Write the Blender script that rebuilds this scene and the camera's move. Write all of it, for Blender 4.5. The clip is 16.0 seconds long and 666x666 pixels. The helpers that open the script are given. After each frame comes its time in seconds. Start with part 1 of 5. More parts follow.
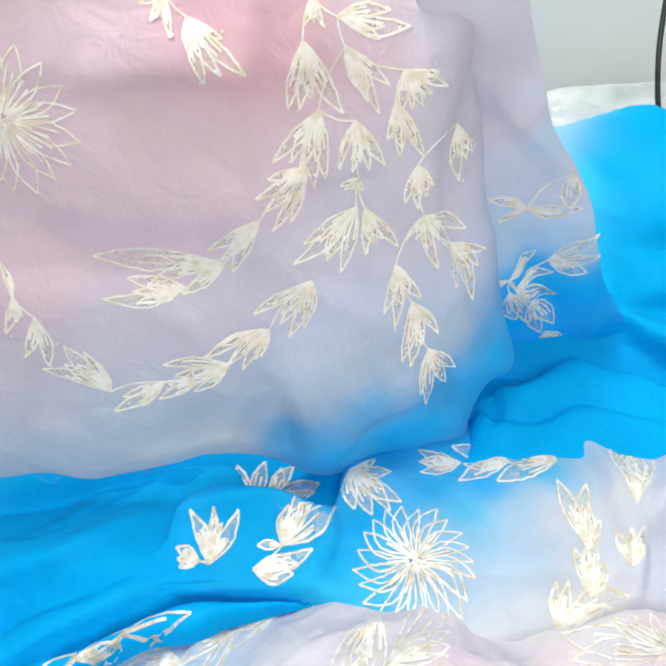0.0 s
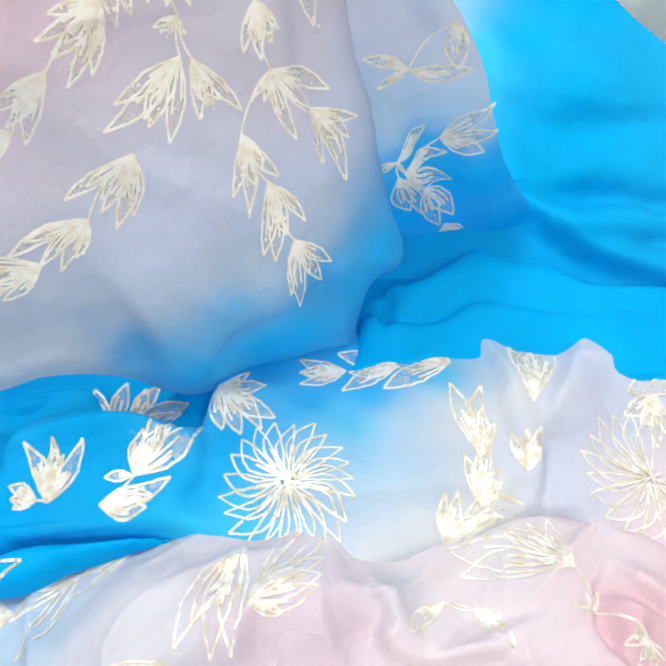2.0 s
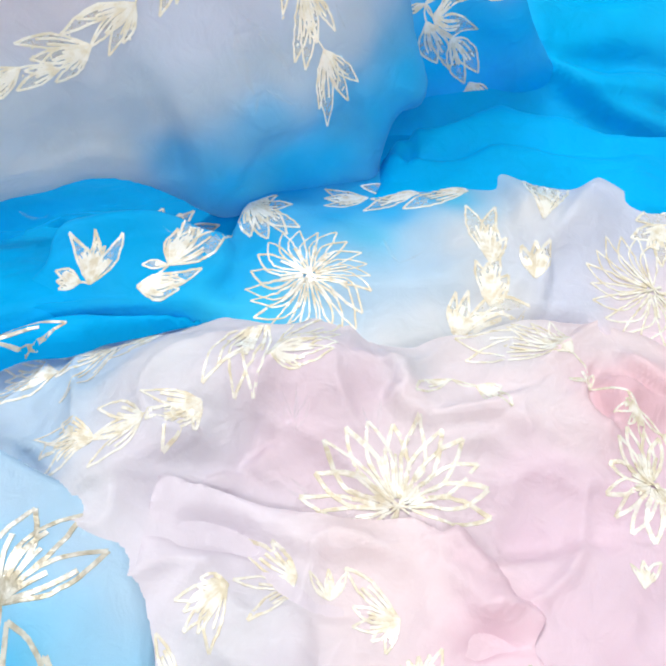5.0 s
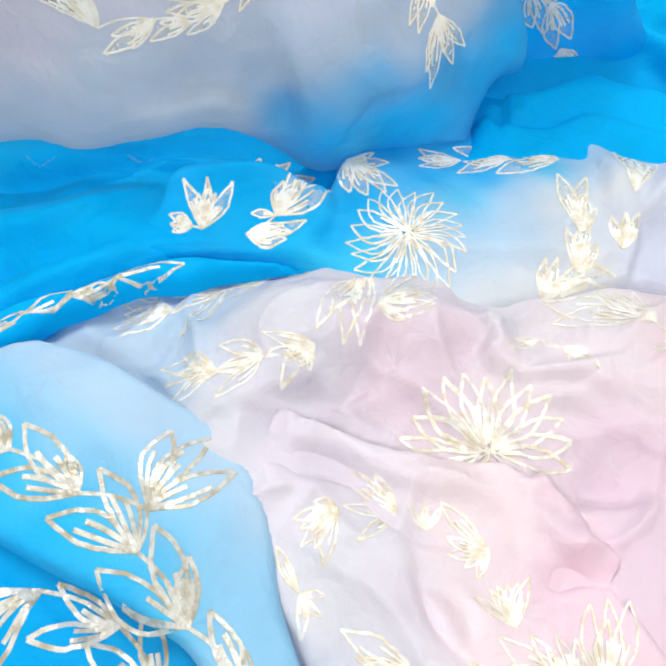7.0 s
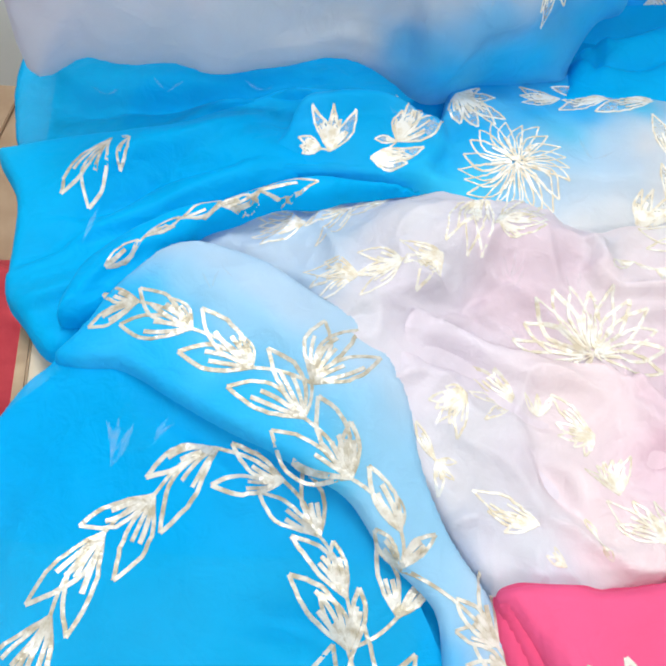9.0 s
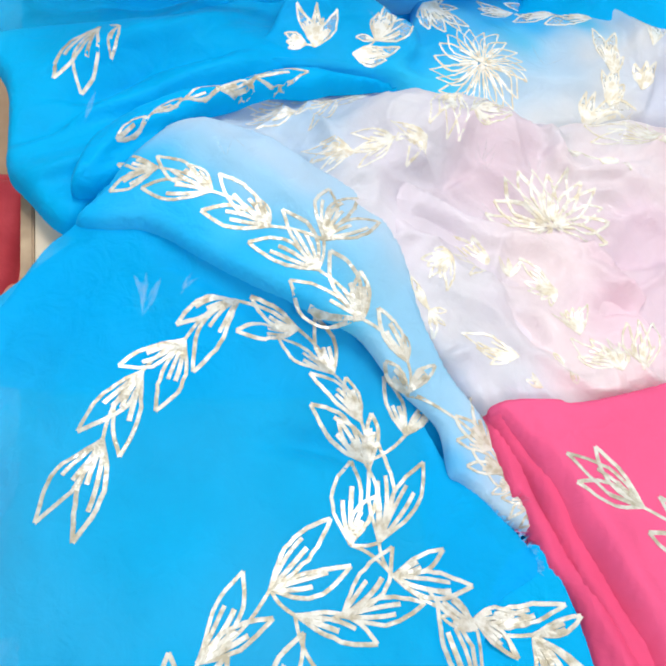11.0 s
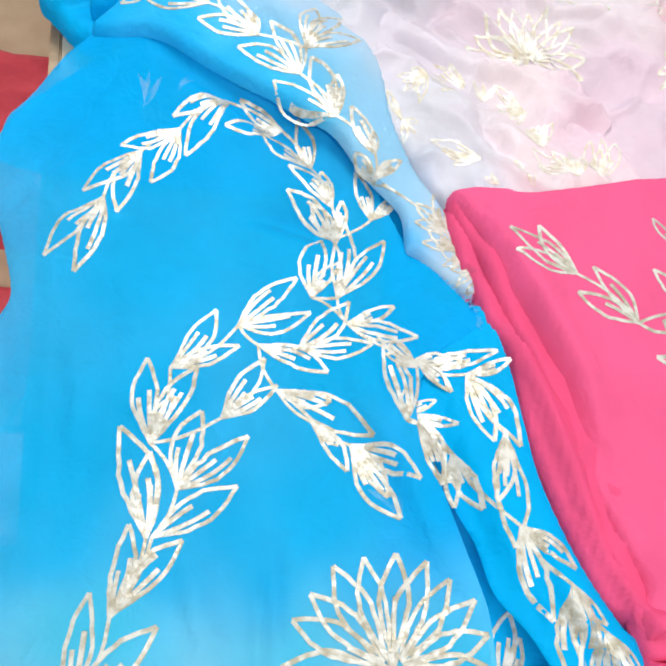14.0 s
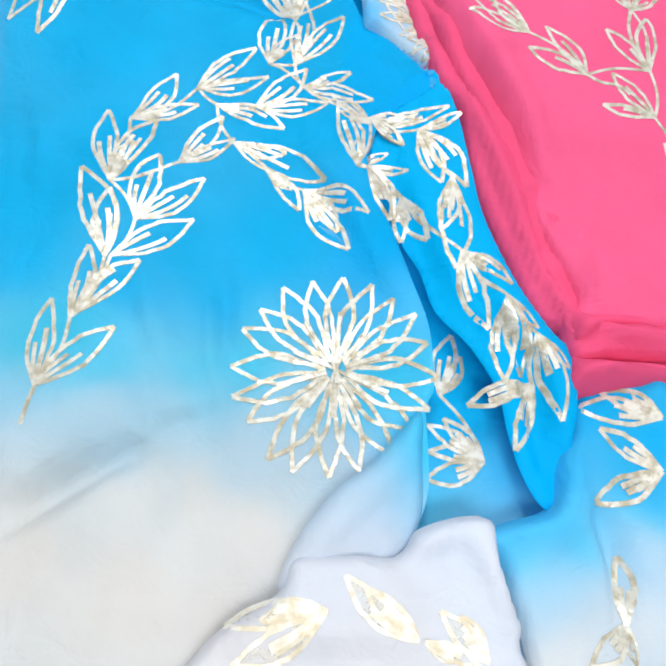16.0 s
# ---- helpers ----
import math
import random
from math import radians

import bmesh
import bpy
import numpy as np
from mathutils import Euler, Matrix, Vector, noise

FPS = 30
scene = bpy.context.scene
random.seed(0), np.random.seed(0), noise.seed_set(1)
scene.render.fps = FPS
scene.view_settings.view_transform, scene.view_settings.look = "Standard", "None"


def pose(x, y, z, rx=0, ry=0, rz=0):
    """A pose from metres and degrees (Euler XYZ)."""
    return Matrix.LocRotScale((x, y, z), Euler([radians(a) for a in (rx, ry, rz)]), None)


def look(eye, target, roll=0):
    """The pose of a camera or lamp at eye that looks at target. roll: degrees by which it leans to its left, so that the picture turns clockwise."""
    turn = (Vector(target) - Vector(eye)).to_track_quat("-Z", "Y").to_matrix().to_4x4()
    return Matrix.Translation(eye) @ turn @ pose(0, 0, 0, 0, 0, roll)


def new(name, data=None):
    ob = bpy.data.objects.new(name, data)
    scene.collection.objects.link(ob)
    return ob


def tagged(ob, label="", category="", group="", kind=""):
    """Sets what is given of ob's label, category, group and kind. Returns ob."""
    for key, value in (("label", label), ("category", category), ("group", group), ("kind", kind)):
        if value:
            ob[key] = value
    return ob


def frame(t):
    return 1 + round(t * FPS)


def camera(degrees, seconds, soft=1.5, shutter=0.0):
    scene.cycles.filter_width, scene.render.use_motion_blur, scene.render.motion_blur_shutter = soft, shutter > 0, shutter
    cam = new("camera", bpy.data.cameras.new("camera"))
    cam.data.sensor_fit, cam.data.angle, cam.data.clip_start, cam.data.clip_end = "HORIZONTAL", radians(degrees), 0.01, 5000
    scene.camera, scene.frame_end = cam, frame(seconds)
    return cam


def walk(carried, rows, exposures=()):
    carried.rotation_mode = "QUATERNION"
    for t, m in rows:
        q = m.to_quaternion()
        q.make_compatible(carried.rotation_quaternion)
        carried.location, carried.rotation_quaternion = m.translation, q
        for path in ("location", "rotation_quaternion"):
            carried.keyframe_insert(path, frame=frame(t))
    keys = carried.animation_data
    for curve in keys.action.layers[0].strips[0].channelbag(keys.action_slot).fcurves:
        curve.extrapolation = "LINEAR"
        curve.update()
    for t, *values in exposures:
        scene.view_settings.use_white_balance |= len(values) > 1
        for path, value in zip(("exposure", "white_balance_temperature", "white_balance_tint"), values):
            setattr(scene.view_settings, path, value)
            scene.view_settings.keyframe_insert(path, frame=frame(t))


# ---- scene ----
cam = camera(53.6, 16.0, soft=2.3)
PATH = [
    (0, (0.0338, 0.0330, 0.6255), (-0.0077, 1.5372, -0.6920), -2.28),
    (0.5, (0.0549, 0.0580, 0.5927), (0.0703, 1.5126, -0.7798), -1.93),
    (1, (0.0742, 0.0820, 0.5658), (0.1339, 1.4866, -0.8567), -1.98),
    (1.5, (0.0896, 0.0880, 0.5465), (0.1689, 1.4528, -0.9132), -1.50),
    (2, (0.1064, 0.0800, 0.5405), (0.2254, 1.4198, -0.9396), -0.32),
    (2.5, (0.1259, 0.0630, 0.5378), (0.2886, 1.3848, -0.9543), 1.39),
    (3, (0.1446, 0.0460, 0.5330), (0.3413, 1.3464, -0.9738), 3.03),
    (3.5, (0.1511, 0.0280, 0.5207), (0.3599, 1.2962, -1.0116), 4.07),
    (4, (0.1359, -0.0020, 0.4967), (0.2877, 1.2700, -1.0392), 1.90),
    (4.5, (0.1158, -0.0330, 0.4792), (0.2078, 1.2289, -1.0697), 0.31),
    (5, (0.1004, -0.0580, 0.4733), (0.1401, 1.2253, -1.0602), -0.58),
    (7.5, (0.0087, -0.0950, 0.5157), (-0.0179, 1.0069, -1.1532), 1.11),
    (8, (-0.0187, -0.1190, 0.5255), (-0.0537, 0.9358, -1.1734), 1.31),
    (8.5, (-0.0475, -0.1400, 0.5392), (-0.0995, 0.9127, -1.1606), 1.58),
    (11, (-0.1594, -0.2830, 0.5399), (0.1018, 0.6941, -1.1855), 16.09),
    (11.5, (-0.1778, -0.3080, 0.5336), (0.1392, 0.5999, -1.2200), 18.83),
    (12, (-0.1659, -0.3260, 0.5351), (0.1316, 0.5780, -1.2240), 17.72),
    (12.5, (-0.1525, -0.3600, 0.5326), (0.0912, 0.5499, -1.2317), 16.33),
    (13, (-0.1280, -0.4070, 0.5386), (0.0598, 0.5077, -1.2300), 14.36),
    (13.5, (-0.1035, -0.4550, 0.5274), (0.0183, 0.4632, -1.2451), 11.32),
    (14, (-0.0791, -0.4780, 0.5253), (0.0282, 0.4483, -1.2440), 10.79),
    (14.5, (-0.0576, -0.5080, 0.5138), (0.0524, 0.3920, -1.2689), 10.62),
    (15, (-0.0436, -0.5490, 0.5064), (0.0837, 0.3277, -1.2867), 11.31),
    (15.5, (-0.0310, -0.5930, 0.4938), (0.0860, 0.2532, -1.3146), 10.96),
    (16, (-0.0156, -0.6450, 0.4745), (0.0626, 0.1610, -1.3542), 9.53),
]
walk(cam, [(t, look(eye, target, roll)) for t, eye, target, roll in PATH])

# ---- light: bright shop room, lit by added ceiling-height lamps out of view ----
world = bpy.data.worlds.new("world")
scene.world = world
world.use_nodes = True
world.node_tree.nodes["Background"].inputs[0].default_value = (0.8, 0.9, 1.0, 1)
world.node_tree.nodes["Background"].inputs[1].default_value = 0.07
scene.view_settings.exposure = 0.0


def added_lamp(x, y, z, w, d, power, colour=(1.0, 0.988, 0.972)):
    lamp = bpy.data.lights.new("added_ceiling_light", "AREA")
    lamp.shape, lamp.size, lamp.size_y, lamp.energy, lamp.color = "RECTANGLE", w, d, power, colour
    ob = new("added_ceiling_light", lamp)
    ob.matrix_world = pose(x, y, z)
    return ob


added_lamp(-0.25, 0.7, 1.93, 0.4, 0.9, 24.5)
added_lamp(0.9, 0.0, 1.93, 0.3, 1.3, 6)
# Fill light added in the south for the upright panel and near cloth.
added_lamp(0.1, -1.5, 1.93, 1.3, 0.5, 31)

# ---- materials ----
def material(name):
    m = bpy.data.materials.new(name)
    m.use_nodes = True
    nt = m.node_tree
    return m, nt, nt.nodes["Principled BSDF"]


def node(nt, kind, **values):
    n = nt.nodes.new(kind)
    for k, v in values.items():
        n.inputs[k].default_value = v
    return n


def ramp(nt, source, stops):
    r = nt.nodes.new("ShaderNodeValToRGB")
    while len(r.color_ramp.elements) < len(stops):
        r.color_ramp.elements.new(0.5)
    for e, (p, c) in zip(r.color_ramp.elements, stops):
        e.position, e.color = p, (*c, 1)
    nt.links.new(source, r.inputs[0])
    return r


def bumped(nt, bsdf, source, strength, distance):
    b = node(nt, "ShaderNodeBump", Strength=strength, Distance=distance)
    nt.links.new(source, b.inputs["Height"])
    nt.links.new(b.outputs[0], bsdf.inputs["Normal"])


def georgette(name, sheer, glow):
    """Thin dyed crepe: dye from the mesh, crinkled weave, some light through it."""
    m, nt, bsdf = material(name)
    L = nt.links.new
    dye = nt.nodes.new("ShaderNodeAttribute")
    dye.attribute_name = "dye"
    co = nt.nodes.new("ShaderNodeTexCoord")
    mott = node(nt, "ShaderNodeTexNoise", Scale=14.0, Detail=3.0)
    L(co.outputs["Object"], mott.inputs["Vector"])
    hue = nt.nodes.new("ShaderNodeHueSaturation")
    L(dye.outputs["Color"], hue.inputs["Color"])
    val = node(nt, "ShaderNodeMapRange")
    val.inputs["From Min"].default_value, val.inputs["From Max"].default_value = 0.3, 0.7
    val.inputs["To Min"].default_value, val.inputs["To Max"].default_value = 0.94, 1.05
    L(mott.outputs["Fac"], val.inputs["Value"])
    L(val.outputs[0], hue.inputs["Value"])
    L(hue.outputs[0], bsdf.inputs["Base Color"])
    bsdf.inputs["Roughness"].default_value = 0.55
    bsdf.inputs["Specular IOR Level"].default_value = 0.06
    bsdf.inputs["Sheen Weight"].default_value = 0.01
    bsdf.inputs["Sheen Roughness"].default_value = 0.4
    soft = node(nt, "ShaderNodeTexNoise", Scale=38.0, Detail=3.0, Distortion=0.6)
    L(co.outputs["Object"], soft.inputs["Vector"])
    fine = node(nt, "ShaderNodeTexNoise", Scale=900.0, Detail=1.0)
    L(co.outputs["Object"], fine.inputs["Vector"])
    mix = node(nt, "ShaderNodeMath")
    mix.operation = "MULTIPLY_ADD"
    mix.inputs[1].default_value = 0.05
    L(fine.outputs["Fac"], mix.inputs[0])
    L(soft.outputs["Fac"], mix.inputs[2])
    bumped(nt, bsdf, mix.outputs[0], 0.6, 0.006)
    through_light = nt.nodes.new("ShaderNodeBsdfTranslucent")
    L(hue.outputs[0], through_light.inputs["Color"])
    a = node(nt, "ShaderNodeMixShader", Fac=glow)
    L(bsdf.outputs[0], a.inputs[1])
    L(through_light.outputs[0], a.inputs[2])
    clear = nt.nodes.new("ShaderNodeBsdfTransparent")
    tint = node(nt, "ShaderNodeMixRGB", Fac=0.4)
    tint.inputs[2].default_value = (1, 1, 1, 1)
    L(dye.outputs["Color"], tint.inputs[1])
    L(tint.outputs[0], clear.inputs["Color"])
    b = node(nt, "ShaderNodeMixShader", Fac=sheer)
    L(a.outputs[0], b.inputs[1])
    L(clear.outputs[0], b.inputs[2])
    L(b.outputs[0], nt.nodes["Material Output"].inputs["Surface"])
    return m


def foil(name, bright, worn, rough, metal=0.2, relief=0.8):
    """Woven metallic ribbon, creased, with tarnish in patches."""
    m, nt, bsdf = material(name)
    L = nt.links.new
    co = nt.nodes.new("ShaderNodeTexCoord")
    patch = node(nt, "ShaderNodeTexNoise", Scale=110.0, Detail=4.0)
    L(co.outputs["Object"], patch.inputs["Vector"])
    island = nt.nodes.new("ShaderNodeNewGeometry")
    add = node(nt, "ShaderNodeMath")
    add.operation = "MULTIPLY_ADD"
    add.inputs[1].default_value = 0.16
    L(island.outputs["Random Per Island"], add.inputs[0])
    L(patch.outputs["Fac"], add.inputs[2])
    r = ramp(nt, add.outputs[0], [(0.36, bright), (0.48, bright), (0.58, [0.6 * b + 0.4 * w for b, w in zip(bright, worn)]), (0.72, worn)])
    L(r.outputs[0], bsdf.inputs["Base Color"])
    bsdf.inputs["Metallic"].default_value = metal
    bsdf.inputs["Roughness"].default_value = rough
    crease = node(nt, "ShaderNodeTexNoise", Scale=160.0, Detail=2.0)
    L(co.outputs["Object"], crease.inputs["Vector"])
    bumped(nt, bsdf, crease.outputs["Fac"], relief, 0.0016)
    return m


def plain(name, dark, light, rough, scale, bump=0.2, distance=0.002, metal=0.0):
    m, nt, bsdf = material(name)
    co = nt.nodes.new("ShaderNodeTexCoord")
    n = node(nt, "ShaderNodeTexNoise", Scale=scale, Detail=5.0)
    nt.links.new(co.outputs["Object"], n.inputs["Vector"])
    r = ramp(nt, n.outputs["Fac"], [(0.3, dark), (0.7, light)])
    nt.links.new(r.outputs[0], bsdf.inputs["Base Color"])
    bsdf.inputs["Roughness"].default_value, bsdf.inputs["Metallic"].default_value = rough, metal
    bumped(nt, bsdf, n.outputs["Fac"], bump, distance)
    return m


def sheer_net(name, colour, cover, metal):
    """Fine open net that lets most of the cloth below show."""
    m, nt, bsdf = material(name)
    bsdf.inputs["Base Color"].default_value = (*colour, 1)
    bsdf.inputs["Roughness"].default_value, bsdf.inputs["Metallic"].default_value = 0.4, metal
    co = nt.nodes.new("ShaderNodeTexCoord")
    n = node(nt, "ShaderNodeTexNoise", Scale=120.0, Detail=2.0)
    nt.links.new(co.outputs["Object"], n.inputs["Vector"])
    r = ramp(nt, n.outputs["Fac"], [(0.35, (0.5 * cover,) * 3), (0.65, (1.7 * cover,) * 3)])
    nt.links.new(r.outputs[0], bsdf.inputs["Alpha"])
    return m


NET = sheer_net("champagne_net", (0.92, 0.88, 0.74), 0.22, 0.0)
VEIL = sheer_net("veiled_white", (0.88, 0.92, 0.96), 0.06, 0.0)
SHEER = georgette("sheer_georgette", 0.18, 0.22)
DENSE = georgette("layered_georgette", 0.0, 0.25)
SILVER = foil("silver_ribbon", (0.7, 0.695, 0.64), (0.44, 0.4, 0.3), 0.34)
IVORY = foil("ivory_ribbon", (0.9, 0.885, 0.82), (0.7, 0.63, 0.48), 0.28, 0.04, 0.4)
GOLD = foil("champagne_ribbon", (1.0, 0.97, 0.88), (0.86, 0.79, 0.62), 0.14, 0.0, 0.35)
LAMINATE = plain("cream_laminate", (0.66, 0.55, 0.4), (0.74, 0.63, 0.48), 0.4, 9.0, 0.05)
EDGE = plain("worn_wood_edge", (0.3, 0.2, 0.12), (0.52, 0.38, 0.24), 0.6, 30.0)
PAINT = plain("pale_green_wall_paint", (0.8, 0.86, 0.86), (0.87, 0.92, 0.92), 0.7, 3.0, 0.1)
CEILING = plain("white_ceiling_paint", (0.78, 0.78, 0.78), (0.84, 0.84, 0.84), 0.8, 3.0, 0.05)
FLOOR = plain("brown_floor", (0.24, 0.18, 0.14), (0.34, 0.26, 0.2), 0.5, 6.0)
RED = plain("red_cloth", (0.42, 0.02, 0.04), (0.58, 0.05, 0.07), 0.7, 20.0, 0.4, 0.01)
CORAL = plain("coral_cloth", (0.7, 0.25, 0.2), (0.8, 0.38, 0.3), 0.7, 20.0, 0.4, 0.01)
GREEN = plain("dark_green_cloth", (0.0, 0.09, 0.08), (0.01, 0.15, 0.13), 0.7, 20.0, 0.4, 0.01)
CARD = plain("brown_cardboard", (0.36, 0.24, 0.15), (0.46, 0.33, 0.22), 0.8, 12.0)
RUBBER = plain("black_cable", (0.01, 0.012, 0.014), (0.02, 0.022, 0.024), 0.45, 40.0)
PLASTIC = plain("white_plastic_film", (0.5, 0.56, 0.57), (0.64, 0.7, 0.7), 0.3, 25.0, 0.7, 0.01)

DYE = {
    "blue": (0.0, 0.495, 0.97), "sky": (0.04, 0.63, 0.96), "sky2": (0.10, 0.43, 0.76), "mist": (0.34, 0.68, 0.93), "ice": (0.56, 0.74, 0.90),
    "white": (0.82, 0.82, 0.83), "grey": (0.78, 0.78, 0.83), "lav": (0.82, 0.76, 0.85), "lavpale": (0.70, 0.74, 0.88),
    # Greyed lavender and grey-blue: dimness and shade put into the drape's dye.
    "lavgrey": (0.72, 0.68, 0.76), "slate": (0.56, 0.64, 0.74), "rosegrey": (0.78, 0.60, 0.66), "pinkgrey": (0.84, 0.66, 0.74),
    "pale": (0.94, 0.82, 0.85), "pink": (0.93, 0.72, 0.82), "rose": (0.90, 0.56, 0.62), "frost": (0.77, 0.82, 0.93), "hot": (0.95, 0.14, 0.33), "hot2": (0.90, 0.11, 0.27),
}

# ---- cloth shape ----
def ripple(u, v, seed, scale):
    """Smooth wandering wrinkles, about -1 to 1."""
    r = np.random.RandomState(seed)
    out = np.zeros_like(u)
    wu = u + 0.35 * scale * np.sin(v / scale * 2.1 + seed)
    wv = v + 0.35 * scale * np.sin(u / scale * 1.7 + 2.0 * seed)
    for k in range(7):
        a, f, p = r.uniform(0, math.pi), r.uniform(0.6, 2.2), r.uniform(0, 6.28)
        out += np.sin((wu * math.cos(a) + wv * math.sin(a)) * f * 6.28 / (2.5 * scale) + p) / (0.7 + f)
    return out / 3.0


def smooth_line(pts, n=8, closed=False):
    """A Catmull-Rom line through a few control points."""
    p = np.array(pts, float)
    m = len(p)
    out = []
    for i in range(m if closed else m - 1):
        if closed:
            a, b, c, d = p[i - 1], p[i], p[(i + 1) % m], p[(i + 2) % m]
        else:
            a, b, c, d = p[max(i - 1, 0)], p[i], p[i + 1], p[min(i + 2, m - 1)]
        for s in np.arange(n) / n:
            out.append(0.5 * (2 * b + (c - a) * s + (2 * a - 5 * b + 4 * c - d) * s * s + (3 * b - a - 3 * c + d) * s ** 3))
    if not closed:
        out.append(p[-1])
    return np.array(out)


def to_line(u, v, line, closed=False):
    """Distance from points to a line, which side they lie on (+1: its left), how far along (0 to 1), and the nearest place."""
    a = line
    b = np.roll(line, -1, 0) if closed else line[1:]
    a = a if closed else a[:-1]
    best = np.full(u.shape, 1e9)
    side, along = np.ones_like(u), np.zeros_like(u)
    nu, nv = np.zeros_like(u), np.zeros_like(u)
    for k in range(len(a)):
        e = b[k] - a[k]
        l2 = max(e @ e, 1e-12)
        s = np.clip(((u - a[k][0]) * e[0] + (v - a[k][1]) * e[1]) / l2, 0, 1)
        pu, pv = a[k][0] + s * e[0], a[k][1] + s * e[1]
        d = np.hypot(u - pu, v - pv)
        near = d < best
        best = np.where(near, d, best)
        side = np.where(near, np.sign(e[0] * (v - a[k][1]) - e[1] * (u - a[k][0])), side)
        along = np.where(near, (k + s) / len(a), along)
        nu, nv = np.where(near, pu, nu), np.where(near, pv, nv)
    return best, side, along, nu, nv


def is_inside(u, v, line):
    """Whether points lie inside a closed line."""
    c = np.zeros(u.shape, bool)
    for (x0, y0), (x1, y1) in zip(line, np.roll(line, -1, 0)):
        if y0 != y1:
            c ^= ((y0 > v) != (y1 > v)) & (u < (x1 - x0) * (v - y0) / (y1 - y0) + x0)
    return c


class Layer:
    """One lie of cloth: its frame, outline, swells, folds and wrinkles."""

    def __init__(self, origin, across, up, base, slope=(0, 0), swells=(), wrinkle=(0.002, 0.06, 1, 0.0), tuck=(0.012, 0.012), outline=(), folds=()):
        self.o = np.array(origin, float)
        self.a = np.array(across, float) / np.linalg.norm(across)
        b = np.array(up, float)
        b -= self.a * (b @ self.a)
        self.b = b / np.linalg.norm(b)
        self.n = np.cross(self.a, self.b)
        self.base, self.slope, self.swells, self.wrinkle, self.tuck = base, slope, swells, wrinkle, tuck
        self.line = smooth_line(outline, 6, True) if len(outline) else None
        self.folds = [(smooth_line(p, 6), w, h) for p, w, h in folds]
        self.below = None

    def height(self, u, v):
        u, v = np.asarray(u, float), np.asarray(v, float)
        h = self.base + self.slope[0] * u + self.slope[1] * v
        if self.below is not None:
            h = h + self.below.height(u, v)
        for x, y, rx, ry, k in self.swells:
            h = h + k * np.exp(-((u - x) / rx) ** 2 - ((v - y) / ry) ** 2)
        k, s, seed, crease = self.wrinkle
        h = h + k * ripple(u, v, seed, s) + 0.35 * k * ripple(u, v, seed + 5, 0.4 * s)
        h = h + crease * np.clip(1 - np.abs(1.6 * ripple(u, v, seed + 9, 1.6 * s)), 0, 1) ** 2.5
        for p, w, k in self.folds:
            d, side, along, _, _ = to_line(u, v, p)
            ww = np.where(side > 0, w, 0.32 * w)
            h = h + k * np.exp(-(d / ww) ** 2) * np.sin(np.pi * np.clip(0.06 + 0.88 * along, 0, 1)) ** 0.6
        if self.line is not None:
            d, _, _, _, _ = to_line(u, v, self.line, True)
            d = np.where(is_inside(u, v, self.line), d, 0)
            r, drop = self.tuck
            q = np.clip(1 - d / r, 0, 1)
            h = h - drop * (1 - np.sqrt(np.clip(1 - q * q, 0, 1)))
        return h

    def bake(self, us, vs, h):
        """Keeps the heights of a regular grid, to lay ribbons on."""
        self.grid = (us[0], vs[0], us[1] - us[0], h)

    def baked(self, u, v):
        u0, v0, step, h = self.grid
        a, b = np.clip((u - u0) / step, 0, h.shape[0] - 1.001), np.clip((v - v0) / step, 0, h.shape[1] - 1.001)
        i, j = a.astype(int), b.astype(int)
        a, b = a - i, b - j
        return (h[i, j] * (1 - a) + h[i + 1, j] * a) * (1 - b) + (h[i, j + 1] * (1 - a) + h[i + 1, j + 1] * a) * b

    def place(self, u, v, lift=0.0, h=None):
        h = (self.baked(u, v) if h is None else h) + lift
        return self.o + np.multiply.outer(u, self.a) + np.multiply.outer(v, self.b) + np.multiply.outer(h, self.n)


